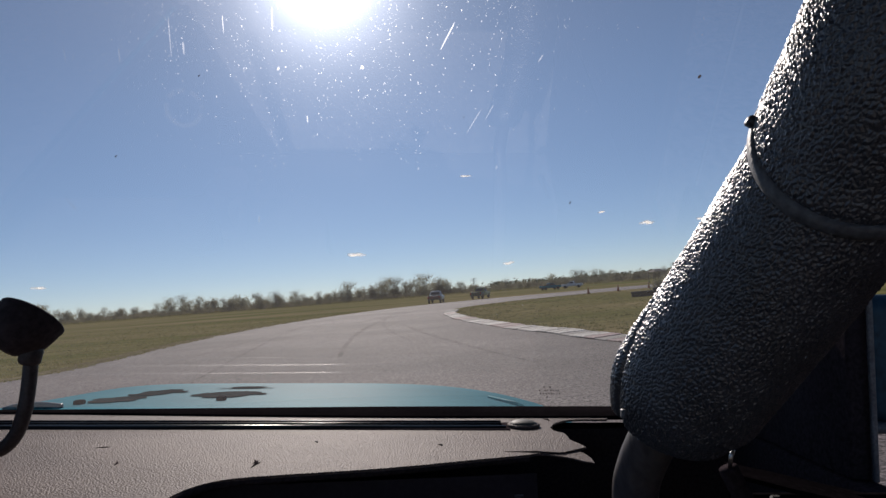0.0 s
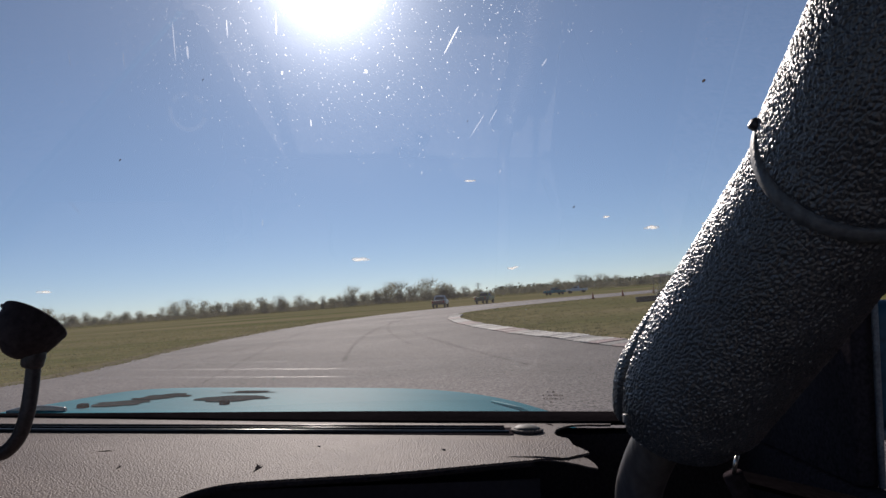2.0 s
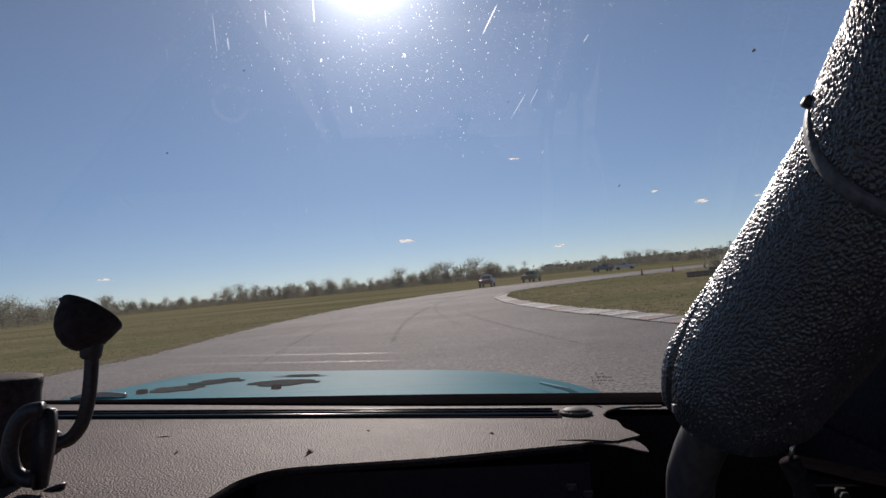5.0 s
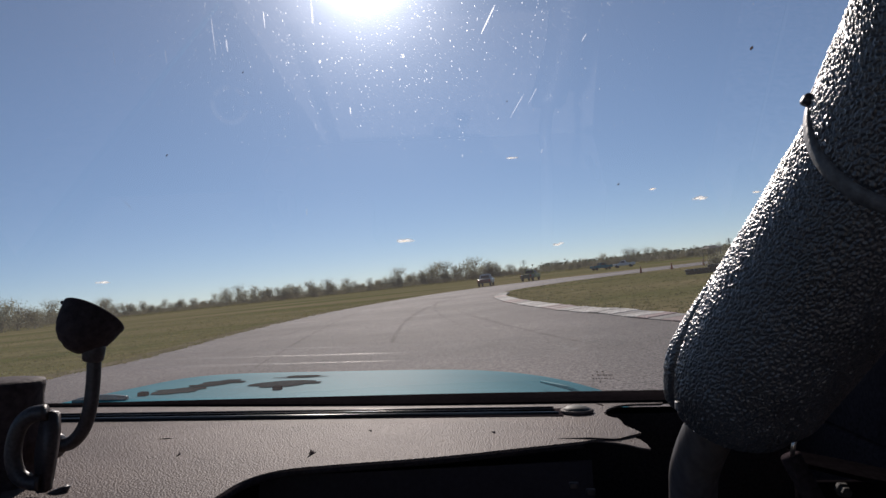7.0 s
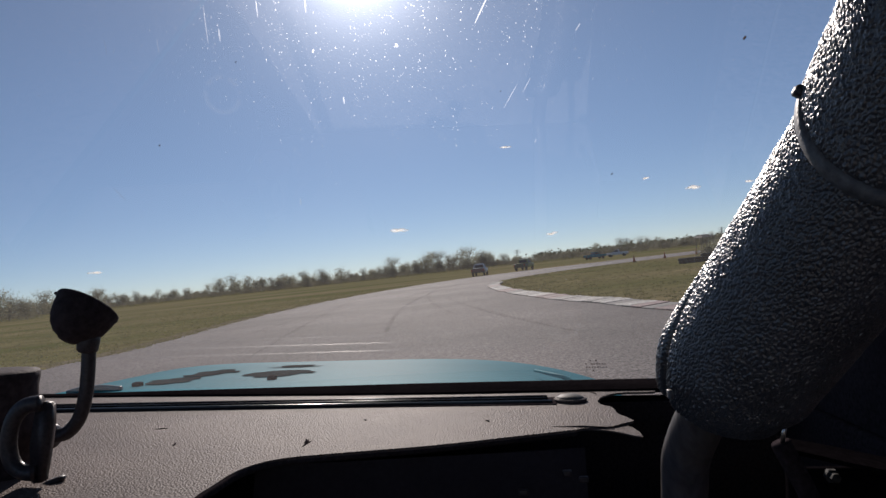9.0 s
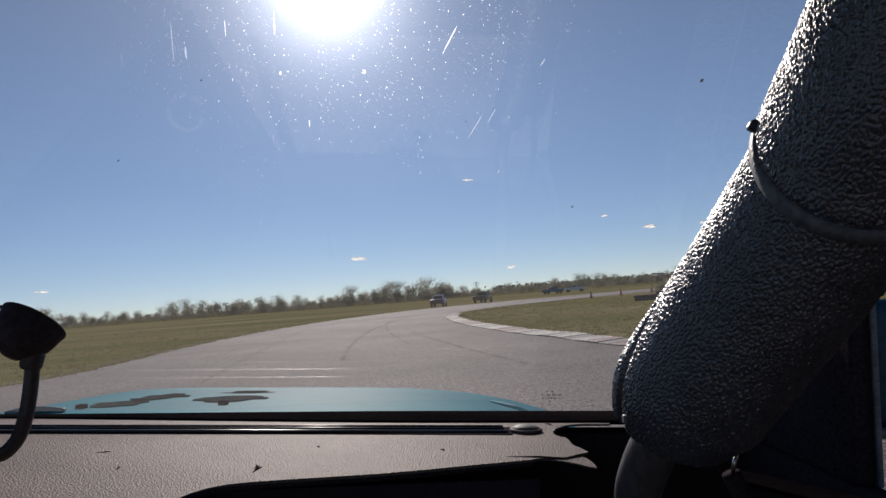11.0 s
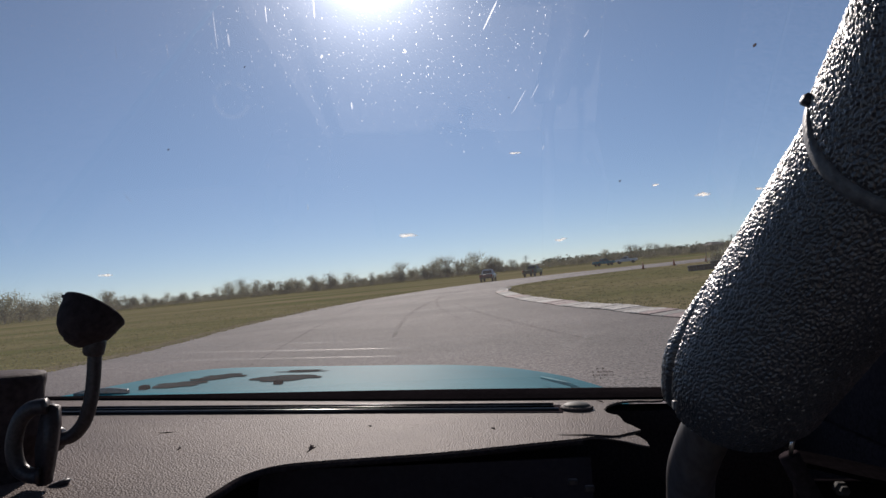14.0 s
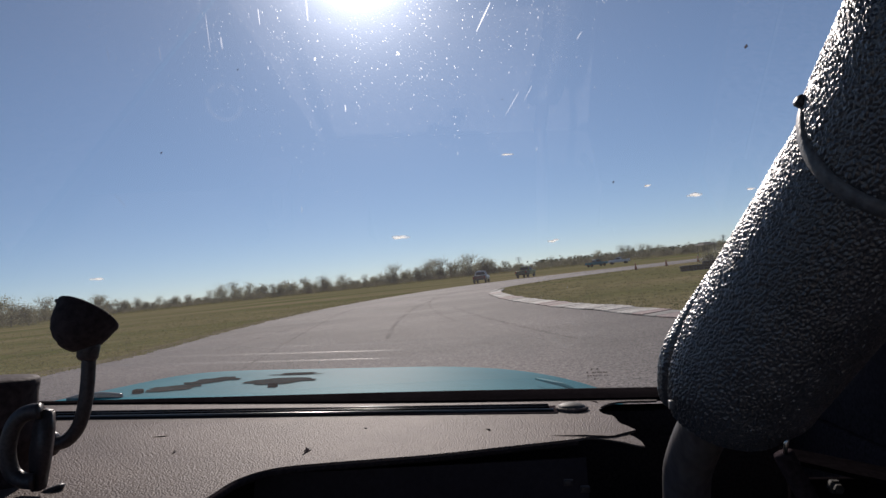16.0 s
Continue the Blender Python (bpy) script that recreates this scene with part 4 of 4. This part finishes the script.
def patch(cx, cy, rx, ry, seed):
    """A dark grey patch on the bonnet, its ends torn into streaks."""
    bm, pick, rows, n = bmesh.new(), random.Random(seed), [], 24
    for j in range(n + 1):
        u = 2 * j / n - 1
        if j % 6 == 0:
            left, right = pick.uniform(-0.6, 0.5), pick.uniform(-0.6, 0.7)
        wide = rx * (1.02 - u * u) ** 0.35
        y = cy + ry * u
        x0, x1 = cx - wide * (1 + left) + 0.2 * rx * u, cx + wide * (1 + right) + 0.2 * rx * u
        rows.append([bm.verts.new((x, y + dy, bonnet_z(x, y + dy) + 0.002)) for x, dy in ((x0 + (x1 - x0) * k / 8, 0.003 * noise.noise(Vector((k * 1.7, j, seed)))) for k in range(9))])
    for a, b in zip(rows, rows[1:]):
        for k in range(8):
            bm.faces.new((a[k], a[k + 1], b[k + 1], b[k]))
    bmesh.ops.recalc_face_normals(bm, faces=bm.faces)
    cab("grey_patch", bm, GREY_PATCH, "dark grey patch on the bonnet, its ends streaked", bonnet)


patch(-0.757, 1.585, 0.045, 0.07, 1.5)
patch(-0.73, 1.755, 0.042, 0.085, 4.2)
patch(-0.54, 1.70, 0.062, 0.078, 7.7)
patch(-0.55, 1.89, 0.062, 0.032, 9.1)
for x, y in ((-0.803, 1.507), (-0.519, 1.578)):
    bm = bmesh.new()
    z = bonnet_z(x, y)
    box(bm, (x - 0.010, y - 0.009, z - 0.01), (x + 0.010, y + 0.011, z + 0.009), 0.004)
    cab("washer_nozzle", bm, DARK_TRIM, "small black washer nozzle", bonnet)
bm = bmesh.new()
z = bonnet_z(0.16, 1.58)
tube(bm, [(0.185, 1.56, z + 0.004), (0.15, 1.62, z + 0.018), (0.09, 1.7, z + 0.022)], [0.006, 0.005, 0.003], 8)
cab("wiper_arm", bm, TEAL, "teal painted wiper arm", bonnet)
bm = bmesh.new()
for x, y, r in ((0.15, 1.545, 0.012), (0.172, 1.535, 0.009), (0.128, 1.56, 0.008)):
    lathe(bm, [(r, -0.004), (r * 1.1, 0.004), (r * 0.6, 0.009), (r * 0.2, 0.011)], 12, Matrix.Translation((x, y, bonnet_z(x, y))))
cab("wiper_pivot", bm, DARK_TRIM, "dark wiper pivot", bonnet)
# dark teal hump at the bonnet's left end, built as a bent tube
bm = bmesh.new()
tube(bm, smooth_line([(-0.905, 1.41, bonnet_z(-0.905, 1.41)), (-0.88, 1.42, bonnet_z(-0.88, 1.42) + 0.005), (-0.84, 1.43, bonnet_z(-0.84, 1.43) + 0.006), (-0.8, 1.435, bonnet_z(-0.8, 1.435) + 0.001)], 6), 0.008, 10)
cab("wiper_arm", bm, DARKENED_TEAL, "dark teal hump, shaped as a wiper arm at rest", bonnet)

# padded roll-cage leg
AXIS = smooth_line([(0.137, 0.435, -0.085), (0.139, 0.424, -0.068), (0.1505, 0.400, -0.038), (0.1655, 0.372, -0.002), (0.177, 0.349, 0.027), (0.184, 0.333, 0.046), (0.1895, 0.3125, 0.070), (0.193, 0.296, 0.089), (0.2, 0.27, 0.125), (0.207, 0.22, 0.2), (0.209, 0.15, 0.3)], 12)
VIEW = Vector((-0.47, -0.87, -0.1)).normalized()


def along(pts, a, b, n):
    """n + 1 even points on the line between the shares a and b of its length."""
    d = [0.0]
    for p, q in zip(pts, pts[1:]):
        d.append(d[-1] + (q - p).length)
    out = []
    for k in range(n + 1):
        s = d[-1] * (a + (b - a) * k / n)
        i = max(j for j in range(len(d)) if d[j] <= s + 1e-9)
        i = min(i, len(pts) - 2)
        out.append(pts[i].lerp(pts[i + 1], (s - d[i]) / (d[i + 1] - d[i])))
    return out


def padding(name, a, b, radius, nu, nv, label, round_low):
    """A foam sleeve with a pebbled skin: every pebble is real relief."""
    pts = along(AXIS, a, b, nv)
    verts, faces, side = [], [], Vector((-1, 0, 0))
    length = sum(((q - p).length for p, q in zip(pts, pts[1:])), 0.0)
    for j, p in enumerate(pts):
        d = (pts[min(j + 1, nv)] - pts[max(j - 1, 0)]).normalized()
        side = (side - d * side.dot(d)).normalized()
        up = d.cross(side)
        s = length * j / nv
        end = min(1.0, s / 0.03) if round_low else min(1.0, (s + 0.004) / 0.008)
        r0 = radius * (0.80 + 0.20 * math.sin(end * math.pi / 2)) if round_low else radius * (0.94 + 0.06 * end)
        shear = 0 if round_low else 0.026 * (1 - j / nv) ** 2
        left, facing = (VIEW - d * VIEW.dot(d)).normalized().cross(d), (VIEW - d * VIEW.dot(d)).normalized()
        if left.x > 0:
            left = -left
        for k in range(nu):
            q = k / nu
            ang = radians(-25 + 230 * q / 0.82) if q < 0.82 else radians(205 + 130 * (q - 0.82) / 0.18)
            w = math.cos(ang) * left + math.sin(ang) * facing
            q = p + w * r0
            f = noise.voronoi(q * 430 + 0.3 * noise.noise_vector(q * 360))[0]
            h = 0.00095 * (1 - math.exp(-3.2 * (f[1] - f[0]))) + 0.0004 * noise.noise(q * 620) + 0.0003 * noise.noise(q * 70) - 0.0008
            if round_low:
                fold = radians(40 - 34 * min(1.0, s / 0.085) ** 1.4) + 0.1 * noise.noise(Vector((s * 30, 0, 0)))
                h -= 0.010 * math.exp(-((ang - fold) / 0.055) ** 2) * max(0.0, 1 - s / 0.085) ** 0.7
                h += 0.003 * math.exp(-((ang - fold + 0.3) / 0.2) ** 2) * max(0.0, 1 - s / 0.085)
            verts.append(p + w * (r0 + h) - d * shear * w.dot(VIEW))
    for j in range(nv):
        for k in range(nu):
            faces.append((j * nu + k, j * nu + (k + 1) % nu, (j + 1) * nu + (k + 1) % nu, (j + 1) * nu + k))
    faces += [tuple(range(nu))[::-1], tuple(nv * nu + k for k in range(nu))]
    me = bpy.data.meshes.new(name)
    me.from_pydata([(v.x, v.y, v.z + 1.5) for v in verts], [], faces)
    me.materials.append(PAD_VINYL)
    me.shade_smooth()
    ob = new(name, me)
    ob.parent = cage
    return tagged(ob, label)


cage = thing("roll_cage", CAB @ Matrix.Translation((0, 0, -1.5)), "steel roll-cage leg wrapped in pebbled black foam padding", "roll cage")
bm = bmesh.new()
tube(bm, smooth_line([(0.128, 0.66, -0.8), (0.13, 0.575, -0.4), (0.129, 0.515, -0.19), (0.1275, 0.478, -0.12), (0.1505, 0.400, -0.038), (0.178, 0.349, 0.027), (0.193, 0.296, 0.089), (0.207, 0.22, 0.2), (0.209, 0.15, 0.3), (0.21, 0.0, 0.45), (0.21, -0.5, 0.5)], 8), 0.016, 28)
cab("bar", bm, BAR_PAINT, "dark scuffed steel bar", cage)
JOINT = 0.405
padding("lower_padding", 0.0, JOINT + 0.03, 0.0447, 700, 380, "pebbled black foam sleeve", True)
padding("upper_padding", JOINT, 0.80, 0.0478, 700, 480, "thicker pebbled black foam sleeve", False)
ring_at = along(AXIS, JOINT - 0.012, JOINT + 0.012, 2)
d = (ring_at[2] - ring_at[0]).normalized()
side = Vector((-1, 0, 0))
side = (side - d * side.dot(d)).normalized()
up = d.cross(side)
bm, loops = bmesh.new(), []
for k in range(72):
    w = math.cos(k * math.tau / 72) * side + math.sin(k * math.tau / 72) * up
    c = ring_at[1] - d * (0.026 * w.dot(VIEW) + 0.002)
    loops.append([bm.verts.new(c + w * r + d * q) for r, q in ((0.0455, -0.0036), (0.0472, -0.0036), (0.0475, 0.0), (0.0472, 0.0036), (0.0455, 0.0036))])
for k in range(72):
    a, c = loops[k], loops[(k + 1) % 72]
    for q in range(4):
        bm.faces.new((a[q], a[q + 1], c[q + 1], c[q]))
bmesh.ops.recalc_face_normals(bm, faces=bm.faces)
tie = cab("cable_tie", bm, TIE_PLASTIC, "grey plastic cable tie round the padding", cage)
bm = bmesh.new()
c = Vector((0.1435, 0.3285, 0.0745))
box(bm, c - Vector((0.0036, 0.003, 0.0026)), c + Vector((0.0032, 0.003, 0.0026)), 0.001, 1, Matrix.Rotation(0.5, 3, "Y"))
box(bm, c + Vector((-0.002, -0.002, -0.0075)), c + Vector((0.004, 0.002, -0.0042)), 0.0006, 1, Matrix.Rotation(-0.6, 3, "Y"))
cab("tie_head", bm, BLACK_PLASTIC, "small black tie head", cage)

# suction mount on its bent arm, with the cradle
mount = thing("suction_mount", CAB @ Matrix.Translation((0, 0, -1.5)), "black suction cup mount with a bent arm and cradle", "device mount")
bm = bmesh.new()
tilt = Matrix.Translation((-0.4765, 0.766, -0.046)) @ Matrix.Rotation(radians(18), 4, "Y") @ Matrix.Rotation(radians(-32), 4, "X")
lathe(bm, [(0.010, -0.027), (0.0125, -0.0248), (0.019, -0.0218), (0.0262, -0.0145), (0.0308, -0.0055), (0.0335, 0.0045), (0.0348, 0.012), (0.0362, 0.0165), (0.0362, 0.019), (0.0345, 0.0198), (0.030, 0.015), (0.004, 0.010)], 48, tilt)
cup = cab("suction_cup", bm, BLACK_RUBBER, "black rubber suction cup", mount)
bm = bmesh.new()
box(bm, (-0.042, -0.006, 0.0185), (-0.026, 0.006, 0.0225), 0.0016)
bmesh.ops.transform(bm, matrix=tilt, verts=bm.verts)
cab("release_tab", bm, BLACK_RUBBER, "", cup)
bm = bmesh.new()
lathe(bm, [(0.0095, -0.009), (0.0115, -0.006), (0.0125, 0.006), (0.0115, 0.014)], 20, Matrix.Translation((-0.4675, 0.767, -0.0745)) @ Matrix.Rotation(radians(8), 4, "Y"))
cab("collar", bm, BLACK_PLASTIC, "", mount)
bm = bmesh.new()
tube(bm, smooth_line([(-0.4665, 0.767, -0.08), (-0.469, 0.768, -0.11), (-0.473, 0.768, -0.137), (-0.481, 0.768, -0.16), (-0.496, 0.768, -0.1755), (-0.515, 0.768, -0.1785)], 8), [0.0078] * 41, 18)
cab("arm", bm, BLACK_PLASTIC, "bent black plastic arm", mount)
bm = bmesh.new()
lathe(bm, [(0.012, -0.009), (0.0135, -0.006), (0.0135, 0.006), (0.011, 0.009)], 20, Matrix.Translation((-0.516, 0.768, -0.1785)) @ Matrix.Rotation(radians(90), 4, "Y"))
cab("ball_joint", bm, BLACK_PLASTIC, "", mount)
bm = bmesh.new()
lathe(bm, [(0.036, -0.218), (0.0395, -0.214), (0.041, -0.115), (0.043, -0.104), (0.0432, -0.098), (0.0415, -0.0962), (0.03, -0.0945), (0.012, -0.0935)], 40, Matrix.Translation((-0.575, 0.765, -0.007)))
cradle = cab("cradle", bm, BLACK_RUBBER, "round black cradle", mount)
bm = bmesh.new()
outline = [Vector(p) for p in ((-0.4856, 0.7078, -0.1284), (-0.4756, 0.7087, -0.1312), (-0.4757, 0.7095, -0.1516), (-0.4795, 0.7100, -0.1755), (-0.4874, 0.7108, -0.2150), (-0.4994, 0.7099, -0.2158), (-0.4998, 0.7083, -0.1749), (-0.4933, 0.7077, -0.1420))]
near, back = [bm.verts.new(p) for p in outline], [bm.verts.new(p + Vector((0, 0.012, 0))) for p in outline]
bm.faces.new(near), bm.faces.new(back[::-1])
for k in range(8):
    bm.faces.new((near[k], back[k], back[(k + 1) % 8], near[(k + 1) % 8]))
bmesh.ops.recalc_face_normals(bm, faces=bm.faces)
bmesh.ops.bevel(bm, geom=list(bm.edges), offset=0.0015, segments=2, affect="EDGES")
cab("clamp_plate", bm, BLACK_PLASTIC, "", cradle)
bm = bmesh.new()
tube(bm, smooth_line([(-0.4832, 0.7060, -0.1293), (-0.4976, 0.7049, -0.1313), (-0.5086, 0.7043, -0.1393), (-0.5157, 0.7042, -0.1529), (-0.5194, 0.7047, -0.1738), (-0.5153, 0.7057, -0.1931), (-0.5042, 0.7070, -0.2018), (-0.4929, 0.7079, -0.2034)], 6), 0.0085, 12)
cab("clamp_loop", bm, BLACK_PLASTIC, "", cradle)
bm = bmesh.new()
lathe(bm, [(0.002, 0.004), (0.014, 0.003), (0.017, 0.0), (0.014, -0.003), (0.002, -0.004)], 24, Matrix.Translation((-0.4977, 0.7354, -0.2237)) @ Matrix.Rotation(radians(-22), 4, "Y") @ Matrix.Diagonal((1.35, 0.8, 1, 1)))
cab("foot", bm, BLACK_PLASTIC, "", cradle)

# plain shell that closes the cab
bm = bmesh.new()
box(bm, (-1.14, -0.95, 0.565), (0.58, 0.98, 0.6), 0.01)
cab("roof", bm, LINING, "dark roof lining")
# unseen rear wall with a wide opening, added to light the cab
bm = bmesh.new()
box(bm, (-1.16, -0.97, -1.0), (0.52, -0.94, -0.1), 0.0)
box(bm, (-1.16, -0.97, 0.44), (0.52, -0.94, 0.565), 0.0)
box(bm, (-1.16, -0.97, -0.1), (-1.0, -0.94, 0.44), 0.0)
box(bm, (0.36, -0.97, -0.1), (0.52, -0.94, 0.44), 0.0)
cab("rear_wall", bm, FILL_GREY, "unseen grey rear wall, pale and open for fill light", smooth=False)
# unseen floor, its pale grey bounces light upwards
bm = bmesh.new()
box(bm, (-1.16, -0.94, -1.0), (0.52, 1.2, -0.97), 0.0)
cab("cab_floor", bm, FILL_GREY, "unseen grey floor, pale to bounce fill light", smooth=False)
bm = bmesh.new()
box(bm, (-1.12, 1.21, -0.97), (0.5, 1.235, -0.24), 0.0)
cab("firewall", bm, DARK_TRIM, "dark firewall", smooth=False)
# unseen panel added to keep side light off the padding
bm = bmesh.new()
box(bm, (0.475, -0.94, -0.231), (0.505, 0.62, 0.566), 0.004)
cab("side_light_block", bm, DARK_TRIM, "unseen black panel added to shut out side light", smooth=False)
for x in (-1.14, 0.49):
    bm = bmesh.new()
    box(bm, (x - 0.02, -0.94, -0.97), (x + 0.02, 1.21, -0.232), 0.008)
    door = cab("door", bm, DARK_TRIM, "black inner door")
    bm = bmesh.new()
    box(bm, (x + 0.010, 0.842, -0.232), (x + 0.017, 0.848, 0.5), 0.002)
    cab("window_post", bm, TIE_PLASTIC, "worn grey window channel", door)
    bm = bmesh.new()
    box(bm, (x - 0.012, 0.851, -0.232), (x + 0.02, 1.2, 0.0), 0.004)
    cab("quarter_panel", bm, DARK_TRIM, "", door)
    # right pillar widened out of view, so it blocks sun from the rail
    bm, rows = bmesh.new(), []
    for q, near, far in ((-0.02, 0.345, 0.56), (0.27, 0.405, 0.6), (0.55, 0.505, 0.65), (0.78, 0.6, 0.69), (1.0, 0.68, 0.74)):
        if x < 0:
            near, far = -1.13 - 0.07 * q, -1.19 - 0.07 * q
        rows.append([bm.verts.new(on_glass(u, q, off)) for u, off in ((near, 0.012), (far, 0.012), (far, -0.03), (near, -0.03))])
    for a, c in zip(rows, rows[1:]):
        for k in range(4):
            bm.faces.new((a[k], a[(k + 1) % 4], c[(k + 1) % 4], c[k]))
    bm.faces.new(rows[0]), bm.faces.new(rows[-1][::-1])
    bmesh.ops.recalc_face_normals(bm, faces=bm.faces)
    cab("windscreen_pillar", bm, DARK_TRIM, "black pillar beside the glass, widened on the right to block sun", None, smooth=False)
    s = 1 if x > 0 else -1
    bm = bmesh.new()
    box(bm, (x + s * 0.021, -0.94, -1.05), (x + s * 0.05, 1.25, -0.25), 0.012)
    cab("door_skin", bm, TEAL, "teal door skin", door)
    bm = bmesh.new()
    box(bm, (x + s * 0.02 - 0.09, 1.7, -0.95), (x + s * 0.02 + 0.09, 2.95, -0.55), 0.05)
    cab("wing", bm, TEAL, "teal front wing")
    for y in (2.2, -1.2):
        wheel(truck, x + s * 0.02, y, 0.33 - 0.0735 * -(x + s * 0.02), 0.33, 0.2)
# door mirror, its shade put into the paint colour
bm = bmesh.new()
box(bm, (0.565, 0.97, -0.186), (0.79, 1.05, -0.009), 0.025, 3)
mirror = cab("door_mirror", bm, DARKENED_TEAL, "door mirror, its teal darkened for shade")
bm = bmesh.new()
box(bm, (0.56, 0.965, -0.2), (0.795, 1.055, -0.1855), 0.006)
cab("mirror_trim", bm, TIE_PLASTIC, "grey lower trim", mirror)
bm = bmesh.new()
tube(bm, [(0.5, 1.0, -0.15), (0.54, 1.005, -0.145), (0.58, 1.01, -0.14)], 0.012, 10)
cab("mirror_arm", bm, BLACK_PLASTIC, "", mirror)
# cargo bed and nose, closed and plain
bm = bmesh.new()
box(bm, (-1.15, -2.7, -0.95), (0.51, -0.98, -0.4), 0.05)
cab("cargo_bed", bm, TEAL, "teal cargo bed")
bm = bmesh.new()
box(bm, (-1.06, 2.9, -0.95), (0.42, 3.06, -0.62), 0.04)
cab("nose", bm, TEAL, "teal nose")
# door-bar bracket, bolt and strap beside the door
bm = bmesh.new()
rows = [((0.255, 0.622, -0.168), (0.255, 0.668, -0.166)), ((0.30, 0.626, -0.18), (0.30, 0.672, -0.176)), ((0.345, 0.63, -0.191), (0.345, 0.676, -0.187)), ((0.40, 0.634, -0.203), (0.40, 0.68, -0.2))]
strip = [[bm.verts.new(Vector(p) + Vector((0, 0, dz))) for p, dz in ((a, -0.004), (c, -0.004), (c, 0.0), (a, 0.0))] for a, c in rows]
for a, c in zip(strip, strip[1:]):
    for k in range(4):
        bm.faces.new((a[k], a[(k + 1) % 4], c[(k + 1) % 4], c[k]))
bm.faces.new(strip[0]), bm.faces.new(strip[-1][::-1])
bmesh.ops.recalc_face_normals(bm, faces=bm.faces)
# near-black on rail and bracket paints in the shade they lie in
rail = cab("door_rail", bm, GASKET_AND_SHADE, "door rail, blackened to stand for shade", cage, smooth=False)
bm = bmesh.new()
box(bm, (0.262, 0.66, -0.3), (0.42, 0.672, -0.195), 0.003)
bracket = cab("bracket", bm, GASKET_AND_SHADE, "door-bar bracket, blackened to stand for shade", cage)
bm = bmesh.new()
lathe(bm, [(0.0065, 0), (0.0065, 0.005), (0.0045, 0.0065), (0.0045, 0.012), (0.0035, 0.0125)], 6, Matrix.Translation((0.2975, 0.659, -0.2)) @ Matrix.Rotation(radians(90), 4, "X"))
cab("bolt", bm, RAIL_PAINT, "dull hexagonal bolt", bracket, smooth=False)
bm = bmesh.new()
tube(bm, smooth_line([(0.223, 0.5755, -0.149), (0.226, 0.576, -0.156), (0.234, 0.5774, -0.1713), (0.244, 0.579, -0.1917), (0.25, 0.58, -0.21)], 5), 0.0078, 14)
# sleeve coloured black to stand for shade
sleeve = cab("strap_sleeve", bm, DARK_TRIM, "ribbed strap sleeve, dark as if in shade", cage)
bm = bmesh.new()
tube(bm, [(0.2235, 0.574, -0.149), (0.2245, 0.572, -0.139), (0.2265, 0.573, -0.134)], 0.0018, 8)
cab("strap_hook", bm, STEEL, "bright steel hook", sleeve)
bm = bmesh.new()
box(bm, (0.0925, 0.391, -0.0775), (0.0952, 0.396, -0.0725), 0.0008)
cab("sleeve_tab", bm, TIE_PLASTIC, "small grey tab at the sleeve's end", cage)
